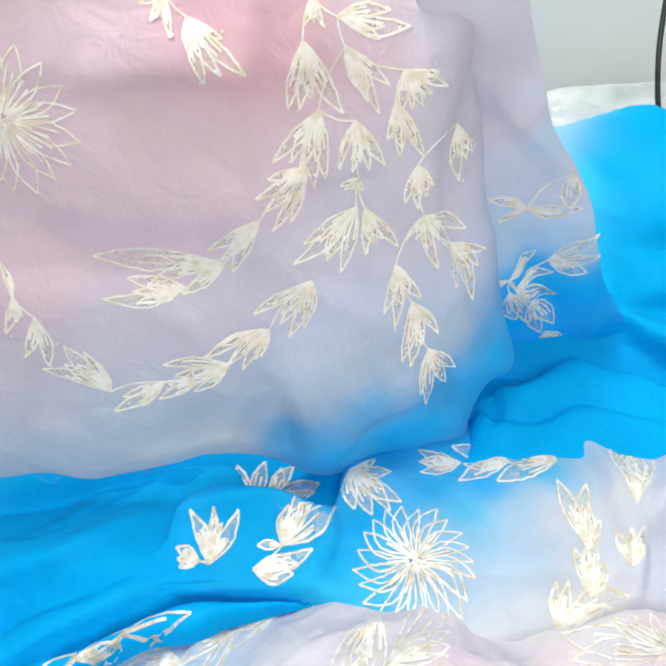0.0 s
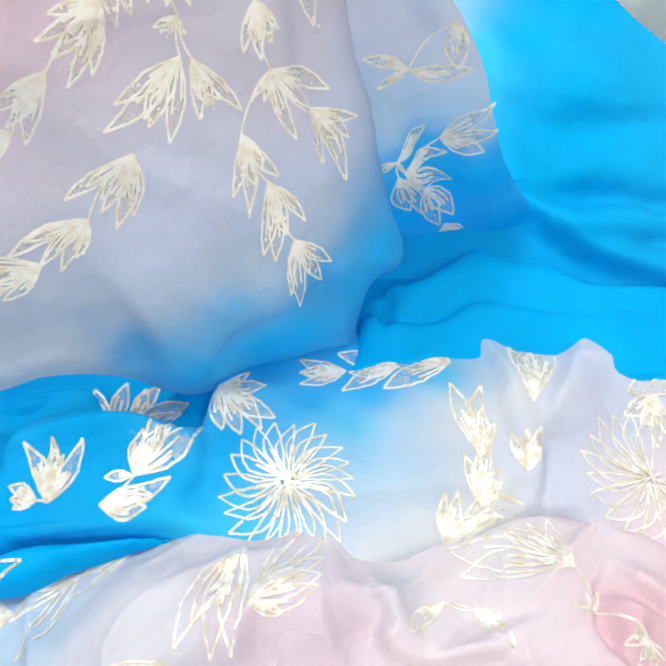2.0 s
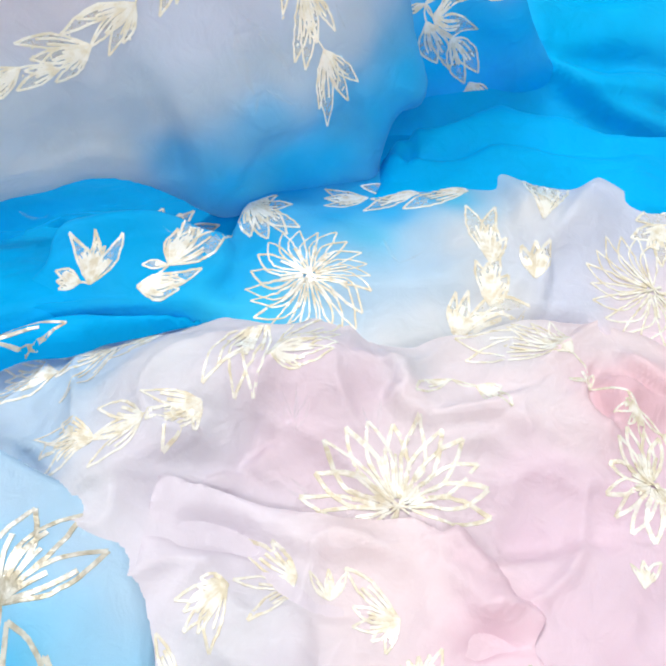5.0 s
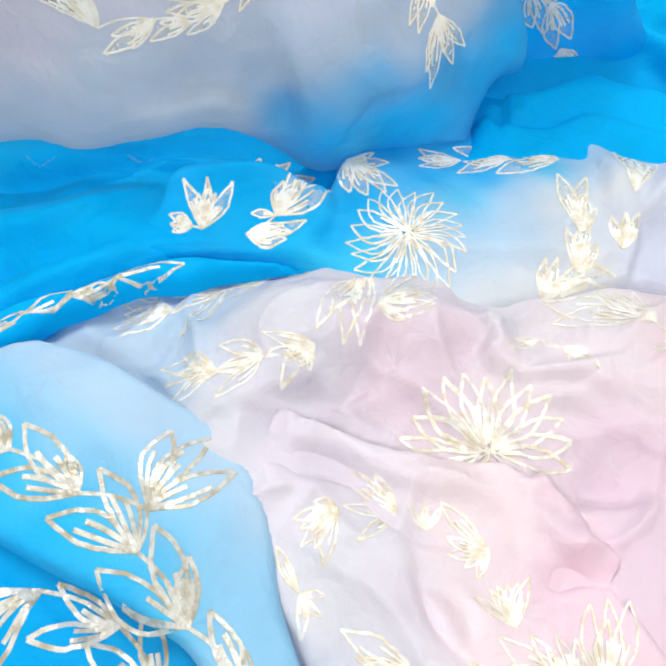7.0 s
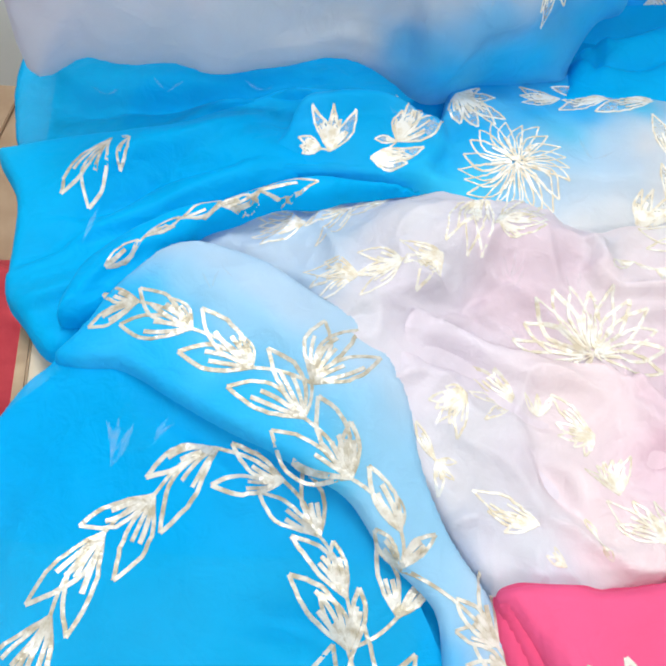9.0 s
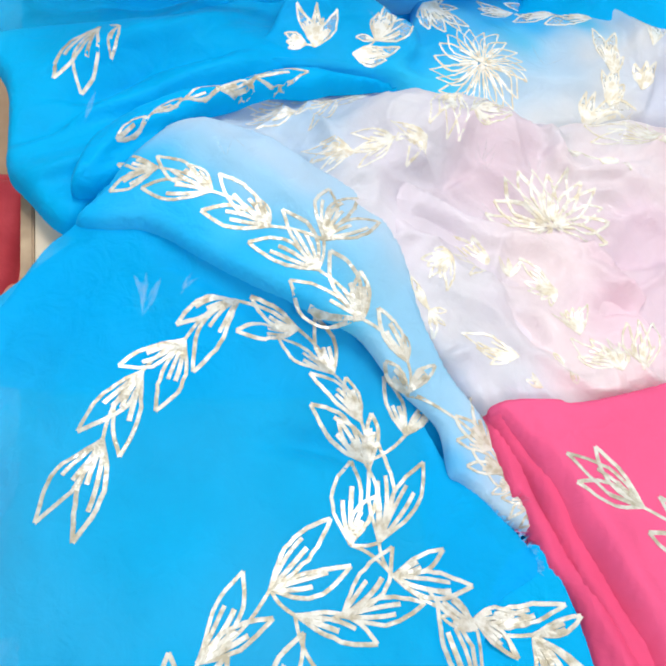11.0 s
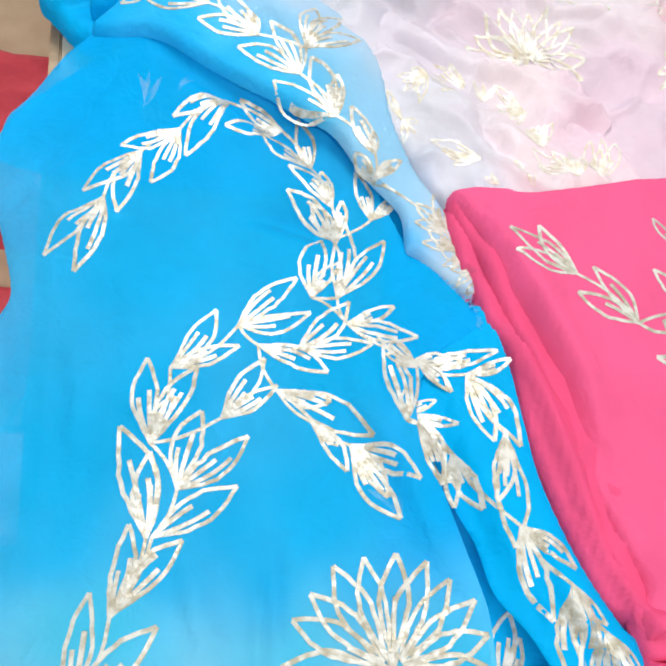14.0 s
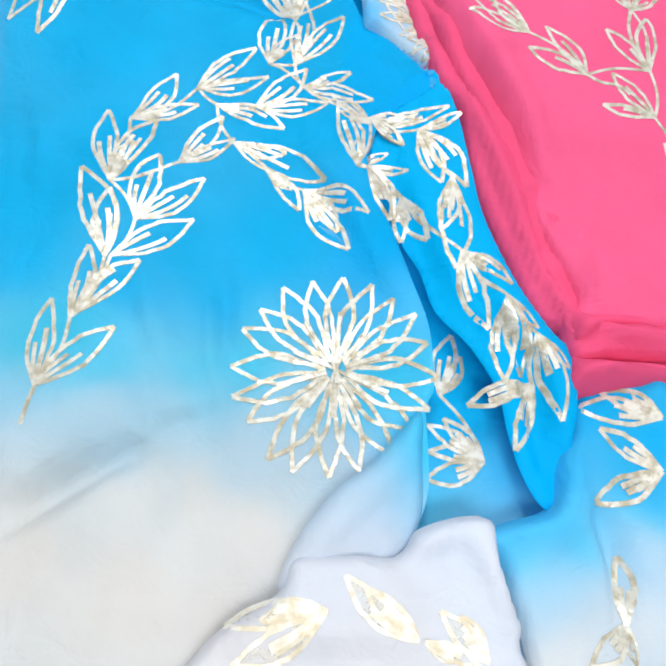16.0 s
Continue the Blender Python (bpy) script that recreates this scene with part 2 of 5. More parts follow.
# frame and general form of every lie of cloth
FLAT = ((0, 0, 0), (1, 0, 0), (0, 1, 0))
FRONT = ((0, 0.432, 0), (1, 0.35, 0), (0, 0.2, 1))
SIDE = ((0, 0.655, 0), (1, 0.1, 0), (0, -0.18, 1))
BACK = ((0, 0.62, 0), (1, 0, 0), (0, 1, 0.75))
RISE = (-0.2, 0.14, 0.17, 0.15, 0.06)
FORMS = {
    "under": (*FLAT, -0.010, (0, 0), (), (0.003, 0.09, 3, 0.0), (0.01, 0.008)),
    "trough": (*FLAT, 0.008, (0, 0), ((-0.3, 0.5, 0.3, 0.06, 0.02),), (0.006, 0.08, 21, 0.008), (0.01, 0.02)),
    "main": (*FLAT, 0.008, (0, 0), (RISE, (-0.28, -0.13, 0.06, 0.1, 0.025), (-0.19, -0.4, 0.06, 0.2, 0.012), (0.12, -0.2, 0.06, 0.2, 0.026)), (0.0034, 0.08, 2, 0.0035), (0.004, 0.001)),
    "border": (*FLAT, 0.0065, (0, 0), ((0.12, -0.2, 0.06, 0.2, 0.026), (0.16, -0.46, 0.05, 0.1, 0.02)), (0.0026, 0.09, 2, 0.002), (0.004, 0.001)),
    "strip": (*FLAT, 0.022, (0, 0), (RISE, (-0.05, 0.03, 0.06, 0.1, 0.016)), (0.0024, 0.07, 4, 0.004), (0.007, 0.012)),
    "heap": (*FLAT, 0.018, (0, 0), ((0.04, 0.25, 0.12, 0.06, 0.062), (-0.06, 0.13, 0.07, 0.1, 0.04), (0.34, 0.25, 0.1, 0.07, 0.03)), (0.005, 0.045, 5, 0.011), (0.014, 0.026)),
    "heap2": (*FLAT, 0.0045, (0, 0), (), (0.002, 0.04, 15, 0.004), (0.02, 0.004)),
    "band": (*FLAT, 0.036, (0, 0), ((-0.07, 0.39, 0.1, 0.07, 0.022), (0.1, 0.42, 0.25, 0.07, 0.018), (0.32, 0.42, 0.12, 0.07, 0.02)), (0.003, 0.07, 6, 0.005), (0.010, 0.022)),
    "left": (*FLAT, 0.024, (0, 0), ((-0.2, 0.36, 0.12, 0.06, 0.032),), (0.003, 0.08, 7, 0.003), (0.014, 0.024)),
    "fold_b": (*FLAT, 0.053, (0, 0), ((-0.16, 0.31, 0.1, 0.05, 0.014),), (0.003, 0.06, 26, 0.004), (0.012, 0.024)),
    "roll": (*FLAT, 0.050, (0, 0), ((0.3, 0.57, 0.16, 0.06, 0.02),), (0.004, 0.07, 22, 0.006), (0.025, 0.05)),
    "pinklow": (*FLAT, 0.030, (0, 0), (), (0.003, 0.05, 18, 0.006), (0.007, 0.02)),
    "pinkmid": (*FLAT, 0.038, (0, 0), (), (0.003, 0.05, 28, 0.005), (0.007, 0.014)),
    "pink": (*FLAT, 0.044, (0, 0), ((0.2, -0.1, 0.12, 0.15, 0.01),), (0.0022, 0.08, 8, 0.005), (0.008, 0.016)),
    "lower": (*FLAT, 0.026, (0, 0), (), (0.002, 0.05, 9, 0.003), (0.010, 0.015)),
    "bottom": (*FLAT, 0.032, (0, 0), (), (0.003, 0.05, 10, 0.004), (0.010, 0.02)),
    "right": (*FLAT, 0.020, (0, 0), (), (0.004, 0.05, 11, 0.006), (0.010, 0.015)),
    "front": (*FRONT, 0.0, (0, 0), ((-0.4, 0.2, 0.22, 1.0, -0.08),), (0.005, 0.1, 12, 0.006), (0.1, 0.05)),
    "side": (*SIDE, 0.0, (0, 0), (), (0.004, 0.08, 13, 0.006), (0.006, 0.004)),
    "back": (*BACK, 0.0, (0, 0), (), (0.006, 0.13, 14, 0.004), (0.01, 0.01)),
}
SHAPES = {}
FOLDS = {}
DYES = {}
SPRIGS = {}
BLOOMS = {}
GHOSTS = {}
SHAPES["under"] = [(-0.31, 0.16), (-0.345, 0.11), (-0.4, 0.03), (-0.385, -0.034), (-0.2, -0.042), (-0.02, -0.045), (0, -0.15), (0, -0.4), (0.03, -0.6), (-0.05, -0.75), (-0.1, -0.95), (0.6, -0.95), (0.62, 0.3), (0.6, 0.6), (0.1, 0.62), (-0.3, 0.58), (-0.36, 0.45), (-0.3, 0.25)]
FOLDS["under"] = []
DYES["under"] = [("blue", [(-0.15, -0.1), (0.1, -0.1), (0.1, -0.45), (0.4, 0), (0.3, -0.5), (0, 0.3), (0.3, 0.4)]),
    ("sky", [(0, -0.6), (-0.2, -0.5)]),
    ("ice", [(0.1, -0.7)]),
    ("white", [(0, -0.8), (0.3, -0.8), (0.5, -0.7)])]
SPRIGS["under"] = [[(-0.259, 0.037), (-0.264, 0.085), (-0.22, 0.084)],
    [(-0.304, 0.134), (-0.323, 0.16), (-0.298, 0.155)],
    [(-0.196, 0.091), (-0.214, 0.11)],
    [(0.124, -0.528), (0.081, -0.502), (0.079, -0.544), (0.082, -0.523), (0.094, -0.496)],
    [(0.091, -0.477), (0.101, -0.426), (0.108, -0.444)]]
GHOSTS["under"] = []
BLOOMS["under"] = []
SHAPES["trough"] = [(-0.5, 0.6), (-0.48, 0.44), (-0.42, 0.36), (-0.2, 0.36), (0.1, 0.4), (0.3, 0.44), (0.3, 0.62), (0.1, 0.72), (-0.25, 0.74), (-0.47, 0.7)]
FOLDS["trough"] = [([(-0.412, 0.441), (-0.32, 0.453), (-0.216, 0.472), (-0.135, 0.503)], 0.03, -0.016),
    ([(-0.416, 0.469), (-0.318, 0.473), (-0.228, 0.49), (-0.136, 0.516)], 0.03, 0.012),
    ([(-0.4, 0.392), (-0.327, 0.388), (-0.263, 0.413), (-0.207, 0.457), (-0.142, 0.477)], 0.022, 0.016),
    ([(-0.244, 0.385), (-0.206, 0.408), (-0.17, 0.465)], 0.03, -0.014)]
DYES["trough"] = [("blue", [(-0.2, 0.5), (0.1, 0.5)])]
SPRIGS["trough"] = [[(-0.069, 0.449), (-0.107, 0.493), (-0.094, 0.5), (-0.063, 0.505)],
    [(-0.056, 0.448), (-0.043, 0.495), (-0.029, 0.498), (0, 0.471), (-0.005, 0.459)]]
GHOSTS["trough"] = [[(-0.3, 0.473), (-0.32, 0.49), (-0.281, 0.487)],
    [(-0.371, 0.464), (-0.388, 0.468), (-0.356, 0.472)],
    [(-0.187, 0.488), (-0.211, 0.494), (-0.177, 0.494)],
    [(-0.368, 0.383), (-0.384, 0.401), (-0.356, 0.398)]]
BLOOMS["trough"] = []
SHAPES["main"] = [(-0.291, 0.141), (-0.315, 0.097), (-0.343, 0.072), (-0.37, 0.019), (-0.385, -0.008), (-0.379, -0.067), (-0.361, -0.12), (-0.334, -0.18), (-0.328, -0.207), (-0.338, -0.242), (-0.322, -0.292), (-0.314, -0.335), (-0.298, -0.372), (-0.29, -0.415), (-0.27, -0.6), (-0.3, -0.9), (0.02, -0.9), (-0.009, -0.629), (0.058, -0.595), (0.077, -0.563), (0.078, -0.527), (0.076, -0.496), (0.082, -0.481), (0.081, -0.452), (0.076, -0.425), (0.061, -0.383), (0.039, -0.327), (0.025, -0.287), (0.027, -0.255), (0.048, -0.217), (0.079, -0.19), (0.035, -0.127), (0.016, -0.106), (-0.021, -0.034), (-0.076, 0.018), (-0.139, 0.056), (-0.201, 0.079), (-0.253, 0.115)]
FOLDS["main"] = [([(-0.229, 0.061), (-0.168, 0.033), (-0.114, 0.003), (-0.064, -0.037)], 0.03, -0.012),
    ([(-0.21, -0.599), (-0.183, -0.58), (-0.151, -0.554), (-0.123, -0.538)], 0.03, -0.018),
    ([(-0.213, -0.574), (-0.184, -0.555), (-0.158, -0.537), (-0.125, -0.524)], 0.045, 0.02),
    ([(-0.091, -0.417), (-0.088, -0.464), (-0.066, -0.518)], 0.015, 0.006),
    ([(-0.147, -0.408), (-0.132, -0.445), (-0.11, -0.467)], 0.015, 0.005),
    ([(-0.023, -0.268), (0.011, -0.321), (0.048, -0.398)], 0.03, 0.012),
    ([(-0.147, -0.093), (-0.09, -0.105), (-0.058, -0.115)], 0.02, -0.006),
    ([(-0.143, -0.424), (-0.133, -0.454), (-0.119, -0.477)], 0.014, 0.005),
    ([(-0.089, -0.398), (-0.08, -0.441), (-0.075, -0.486)], 0.014, -0.006)]
FOLDS["main"] += [([(-0.076, -0.394), (-0.07, -0.424), (-0.07, -0.456)], 0.012, 0.004),
    ([(-0.009, -0.212), (0.015, -0.267), (0.043, -0.331)], 0.03, 0.01),
    ([(-0.141, -0.091), (-0.092, -0.093), (-0.058, -0.105)], 0.02, -0.006),
    ([(-0.231, 0.084), (-0.177, 0.06), (-0.13, 0.039)], 0.02, 0.007),
    ([(-0.115, -0.091), (-0.082, -0.096), (-0.057, -0.111)], 0.016, -0.007),
    ([(-0.236, -0.269), (-0.192, -0.299), (-0.149, -0.311)], 0.03, 0.005),
    ([(-0.272, -0.238), (-0.253, -0.28), (-0.248, -0.321)], 0.02, 0.005),
    ([(-0.35, -0.052), (-0.294, -0.109), (-0.245, -0.119)], 0.03, -0.006)]
DYES["main"] = [("blue", [(-0.342, 0.068), (-0.222, -0.029), (-0.112, -0.113), (0.012, -0.146), (-0.262, 0.024), (-0.213, -0.169), (-0.263, -0.355), (-0.055, -0.357), (0.051, -0.206), (0.096, -0.301), (-0.113, -0.382), (0.04, -0.352), (-0.046, -0.374), (-0.239, -0.336)]),
    ("blue", [(-0.239, -0.396), (-0.154, -0.424), (-0.091, -0.418), (-0.254, -0.336), (-0.194, -0.294), (-0.047, -0.359), (-0.038, -0.245)]),
    ("sky", [(-0.217, -0.478), (-0.156, -0.489), (-0.097, -0.487), (-0.193, -0.46), (0.043, -0.478), (-0.065, -0.472)]),
    ("mist", [(-0.207, -0.514), (-0.138, -0.508), (-0.073, -0.51)]),
    ("ice", [(-0.198, -0.545), (-0.149, -0.528), (-0.099, -0.521), (-0.046, -0.535), (0.027, -0.545)])]
DYES["main"] += [("white", [(-0.197, -0.573), (-0.187, -0.614), (-0.13, -0.565), (-0.077, -0.576), (-0.034, -0.595), (-0.118, -0.635), (-0.062, -0.645)]),
    ("white", [(-0.15, -0.8), (-0.25, -0.7)]),
    ("sky", [(0.07, -0.52)])]
SPRIGS["main"] = [[(-0.168, 0.032), (-0.219, 0.002), (-0.202, -0.037)],
    [(-0.211, -0.01), (-0.262, -0.038), (-0.229, -0.074)],
    [(-0.243, -0.041), (-0.285, -0.096), (-0.251, -0.115)],
    [(-0.265, -0.102), (-0.305, -0.165), (-0.276, -0.179)],
    [(-0.113, 0.014), (-0.168, 0.001), (-0.157, 0.037)],
    [(-0.08, -0.027), (-0.132, 0.002), (-0.098, 0.025)],
    [(-0.056, -0.07), (-0.102, -0.03), (-0.069, -0.03)],
    [(-0.017, -0.081), (-0.035, -0.029), (0.006, -0.049)],
    [(-0.186, -0.323), (-0.201, -0.251), (-0.16, -0.252), (-0.173, -0.284)],
    [(-0.176, -0.395), (-0.212, -0.311), (-0.185, -0.33)],
    [(-0.16, -0.357), (-0.15, -0.294), (-0.111, -0.31)],
    [(-0.172, -0.394), (-0.115, -0.35)],
    [(-0.191, -0.449), (-0.19, -0.386), (-0.15, -0.394)]]
SPRIGS["main"] += [[(-0.204, -0.503), (-0.208, -0.434), (-0.158, -0.453)],
    [(-0.181, -0.258), (-0.152, -0.195), (-0.128, -0.228)],
    [(-0.131, -0.208), (-0.084, -0.154), (-0.069, -0.191)],
    [(-0.077, -0.227), (-0.035, -0.176), (-0.013, -0.218)],
    [(-0.112, -0.226), (-0.05, -0.246)],
    [(-0.134, -0.297), (-0.105, -0.238), (-0.092, -0.262)],
    [(-0.092, -0.267), (-0.046, -0.271), (-0.01, -0.301)],
    [(-0.061, -0.292), (-0.03, -0.331), (-0.038, -0.31)],
    [(-0.028, -0.309), (0.027, -0.336), (0.013, -0.366), (0.003, -0.35)],
    [(-0.036, -0.198), (0.028, -0.205), (0.006, -0.178)],
    [(-0.046, -0.173), (-0.042, -0.088), (-0.004, -0.106)],
    [(-0.069, -0.175), (-0.064, -0.102), (-0.045, -0.135)],
    [(0.025, -0.23), (0.058, -0.226), (0.053, -0.256)]]
SPRIGS["main"] += [[(-0.053, -0.105), (-0.101, -0.058), (-0.047, -0.063), (-0.077, -0.069)],
    [(0.016, -0.288), (-0.004, -0.217), (0.014, -0.262)],
    [(0.026, -0.237), (-0.009, -0.209), (-0.002, -0.228)],
    [(0.025, -0.291), (0.039, -0.313), (0.045, -0.339)]]
GHOSTS["main"] = [[(-0.248, 0.007), (-0.257, 0.043), (-0.248, 0.046), (-0.235, 0.042)],
    [(-0.217, 0.027), (-0.209, 0.052), (-0.203, 0.047)],
    [(-0.331, 0.227), (-0.327, 0.274)],
    [(-0.249, 0.017), (-0.259, 0.044), (-0.248, 0.046), (-0.237, 0.039)],
    [(0.013, -0.366), (-0.015, -0.344), (0.01, -0.347)]]
BLOOMS["main"] = [((0.008, -0.471), 0.077, 0.082, 0, 360, 20)]
SHAPES["border"] = [(0.083, -0.177), (0.059, -0.186), (0.032, -0.23), (0.024, -0.273), (0.033, -0.295), (0.055, -0.352), (0.071, -0.381), (0.083, -0.416), (0.106, -0.443), (0.124, -0.475), (0.13, -0.492), (0.134, -0.513), (0.144, -0.542), (0.158, -0.563), (0.172, -0.561), (0.18, -0.516), (0.185, -0.491), (0.186, -0.447), (0.17, -0.435), (0.142, -0.388), (0.121, -0.327), (0.112, -0.283), (0.098, -0.217)]
FOLDS["border"] = [([(0.118, -0.375), (0.137, -0.428), (0.163, -0.462), (0.172, -0.505)], 0.02, 0.012),
    ([(0.146, -0.442), (0.15, -0.491), (0.159, -0.536)], 0.015, -0.012),
    ([(0.06, -0.291), (0.082, -0.351), (0.107, -0.412)], 0.03, 0.012)]
DYES["border"] = [("blue", [(0.074, -0.284), (0.107, -0.405), (0.15, -0.476), (0.165, -0.535)])]
SPRIGS["border"] = [[(0.03, -0.234), (0.094, -0.221), (0.056, -0.257), (0.069, -0.229)],
    [(0.069, -0.241), (0.104, -0.229), (0.108, -0.305), (0.087, -0.302)],
    [(0.017, -0.276), (-0.004, -0.21), (0.043, -0.264)],
    [(0.027, -0.278), (0.06, -0.286), (0.047, -0.333)],
    [(0.055, -0.312), (0.076, -0.356), (0.056, -0.354)],
    [(0.096, -0.295), (0.086, -0.35), (0.097, -0.385)],
    [(0.102, -0.369), (0.122, -0.434), (0.139, -0.398)],
    [(0.134, -0.41), (0.132, -0.476), (0.156, -0.435), (0.145, -0.47)],
    [(0.154, -0.44), (0.172, -0.503), (0.178, -0.464)],
    [(0.154, -0.474), (0.13, -0.487), (0.139, -0.525), (0.106, -0.493)]]
GHOSTS["border"] = []
BLOOMS["border"] = []
SHAPES["strip"] = [(-0.316, 0.095), (-0.294, 0.121), (-0.276, 0.155), (-0.241, 0.203), (-0.211, 0.214), (-0.161, 0.204), (-0.11, 0.178), (-0.063, 0.155), (-0.032, 0.123), (-0.013, 0.079), (-0.003, 0.031), (0.017, -0.015), (0.043, -0.051), (0.061, -0.083), (0.079, -0.139), (0.084, -0.168), (0.057, -0.152), (0.027, -0.124), (0.016, -0.116), (0.009, -0.075), (-0.028, -0.044), (-0.059, -0.005), (-0.093, 0.013), (-0.124, 0.028), (-0.158, 0.04), (-0.211, 0.063), (-0.256, 0.084), (-0.29, 0.085)]
FOLDS["strip"] = [([(-0.233, 0.188), (-0.175, 0.152), (-0.119, 0.121), (-0.063, 0.056), (-0.02, -0.002)], 0.05, 0.01)]
DYES["strip"] = [("blue", [(-0.307, 0.101), (-0.272, 0.124), (-0.224, 0.095), (-0.17, 0.058), (-0.255, 0.141), (0.01, -0.105), (-0.208, 0.073), (-0.12, 0.028), (-0.148, 0.059)]),
    ("sky", [(-0.179, 0.091), (-0.133, 0.061), (-0.078, 0.015), (-0.235, 0.131)]),
    ("mist", [(-0.158, 0.115), (-0.207, 0.163), (-0.102, 0.082), (-0.056, 0.032), (-0.039, 0.061), (-0.009, -0.02), (0.018, -0.059), (-0.015, 0.016)]),
    ("ice", [(-0.231, 0.203), (-0.185, 0.188), (-0.11, 0.146), (-0.057, 0.116), (-0.024, 0.083), (0.042, -0.061), (-0.144, 0.161), (0.062, -0.117), (0.075, -0.153), (0.037, -0.104)])]
SPRIGS["strip"] = [[(0.053, -0.097), (0.024, -0.068), (0.023, -0.09), (0.048, -0.039)],
    [(0.062, -0.116), (0.03, -0.112), (0.036, -0.097)],
    [(0.07, -0.128), (0.049, -0.135), (0.047, -0.116)],
    [(0.082, -0.14), (0.062, -0.154), (0.057, -0.138)],
    [(0.086, -0.148), (0.071, -0.161), (0.069, -0.146)],
    [(-0.246, 0.138), (-0.286, 0.116), (-0.285, 0.155)],
    [(-0.196, 0.114), (-0.248, 0.152), (-0.258, 0.117), (-0.218, 0.141)],
    [(-0.144, 0.087), (-0.191, 0.133), (-0.204, 0.093), (-0.157, 0.113)],
    [(-0.099, 0.052), (-0.133, 0.104), (-0.162, 0.07)],
    [(-0.095, 0.078), (-0.089, 0.138), (-0.04, 0.112), (-0.06, 0.136)],
    [(-0.059, 0.008), (-0.089, 0.068), (-0.124, 0.04), (-0.062, 0.048)]]
SPRIGS["strip"] += [[(-0.019, -0.026), (-0.046, 0.017), (-0.023, -0.002)],
    [(-0.018, -0.051), (0.008, -0.025), (-0.039, -0.026)]]
GHOSTS["strip"] = [[(-0.185, 0.149), (-0.196, 0.166), (-0.182, 0.169)],
    [(-0.169, 0.163), (-0.182, 0.179)]]
BLOOMS["strip"] = []
SHAPES["heap"] = [(-0.307, 0.225), (-0.289, 0.265), (-0.255, 0.291), (-0.206, 0.326), (-0.157, 0.352), (-0.088, 0.347), (-0.03, 0.354), (0.021, 0.362), (0.055, 0.355), (0.096, 0.34), (0.175, 0.311), (0.212, 0.312), (0.314, 0.331), (0.376, 0.306), (0.482, 0.361), (0.55, 0.3), (0.6, -0.05), (0.3, -0.03), (0.076, -0.075), (0.048, -0.055), (0.018, -0.017), (-0.011, 0.02), (-0.047, 0.055), (-0.102, 0.13), (-0.183, 0.193), (-0.241, 0.223)]
FOLDS["heap"] = [([(-0.05, 0.163), (-0.023, 0.179), (0.013, 0.193), (0.036, 0.184)], 0.03, 0.018),
    ([(0.026, 0.178), (0.043, 0.194), (0.065, 0.204)], 0.025, -0.016),
    ([(0.161, 0.247), (0.156, 0.227), (0.18, 0.215), (0.228, 0.215)], 0.016, 0.014),
    ([(0.162, 0.227), (0.198, 0.223), (0.27, 0.242)], 0.016, -0.012),
    ([(0.183, 0.2), (0.223, 0.198), (0.262, 0.171)], 0.03, 0.012),
    ([(0.227, 0.116), (0.241, 0.122), (0.261, 0.118)], 0.02, -0.014),
    ([(-0.099, 0.203), (-0.025, 0.22), (0.046, 0.231)], 0.04, 0.008),
    ([(0.15, 0.277), (0.166, 0.237), (0.153, 0.23)], 0.016, 0.014),
    ([(0.154, 0.238), (0.187, 0.225), (0.233, 0.216), (0.263, 0.199)], 0.025, 0.014)]
FOLDS["heap"] += [([(0.032, 0.211), (0.058, 0.213), (0.084, 0.211)], 0.04, -0.012),
    ([(0.011, 0.195), (0.031, 0.184), (0.052, 0.178)], 0.03, -0.014),
    ([(0.323, 0.256), (0.31, 0.226), (0.32, 0.199)], 0.012, -0.016),
    ([(0.344, 0.258), (0.369, 0.228), (0.4, 0.234)], 0.012, 0.014),
    ([(0.33, 0.245), (0.348, 0.237), (0.369, 0.225)], 0.012, -0.012),
    ([(0.28, 0.208), (0.31, 0.189), (0.318, 0.166)], 0.03, 0.012),
    ([(0.19, 0.123), (0.235, 0.119), (0.283, 0.127), (0.309, 0.122)], 0.03, -0.012),
    ([(0.183, 0.128), (0.195, 0.117), (0.209, 0.1)], 0.018, 0.014)]
DYES["heap"] = [("ice", [(-0.182, 0.316), (-0.11, 0.27), (-0.121, 0.193), (-0.264, 0.231), (0.022, -0.114), (0.07, -0.154), (0.057, -0.072), (-0, -0.037)]),
    ("grey", [(-0.014, 0.256), (0.004, 0.204), (-0.064, 0.157), (0.082, 0.274), (0.031, 0.02), (0.066, -0.03), (0.025, 0.075), (-0.037, 0.134), (0.167, 0.261)]),
    ("lav", [(-0.024, 0.132), (0.013, 0.181), (0.039, 0.133), (0.041, 0.091), (0.072, 0.058), (-0.022, 0.158), (0.012, 0.123)]),
    ("pinkgrey", [(0.055, 0.186), (0.082, 0.232), (0.131, 0.243), (0.096, 0.186)]),
    ("pale", [(0.125, 0.13), (0.179, 0.213), (0.218, 0.25), (0.147, 0.142), (0.195, 0.098), (0.166, 0.091)]),
    ("pink", [(0.269, 0.161), (0.234, 0.084), (0.196, 0.103), (0.311, 0.143), (0.207, 0.06), (0.317, 0.078), (0.272, 0.063), (0.353, 0.172)]),
    ("pale", [(0.293, 0.206), (0.344, 0.277), (0.264, 0.231)]),
    ("rose", [(0.321, 0.221), (0.345, 0.207)]),
    ("white", [(0.258, 0.3)])]
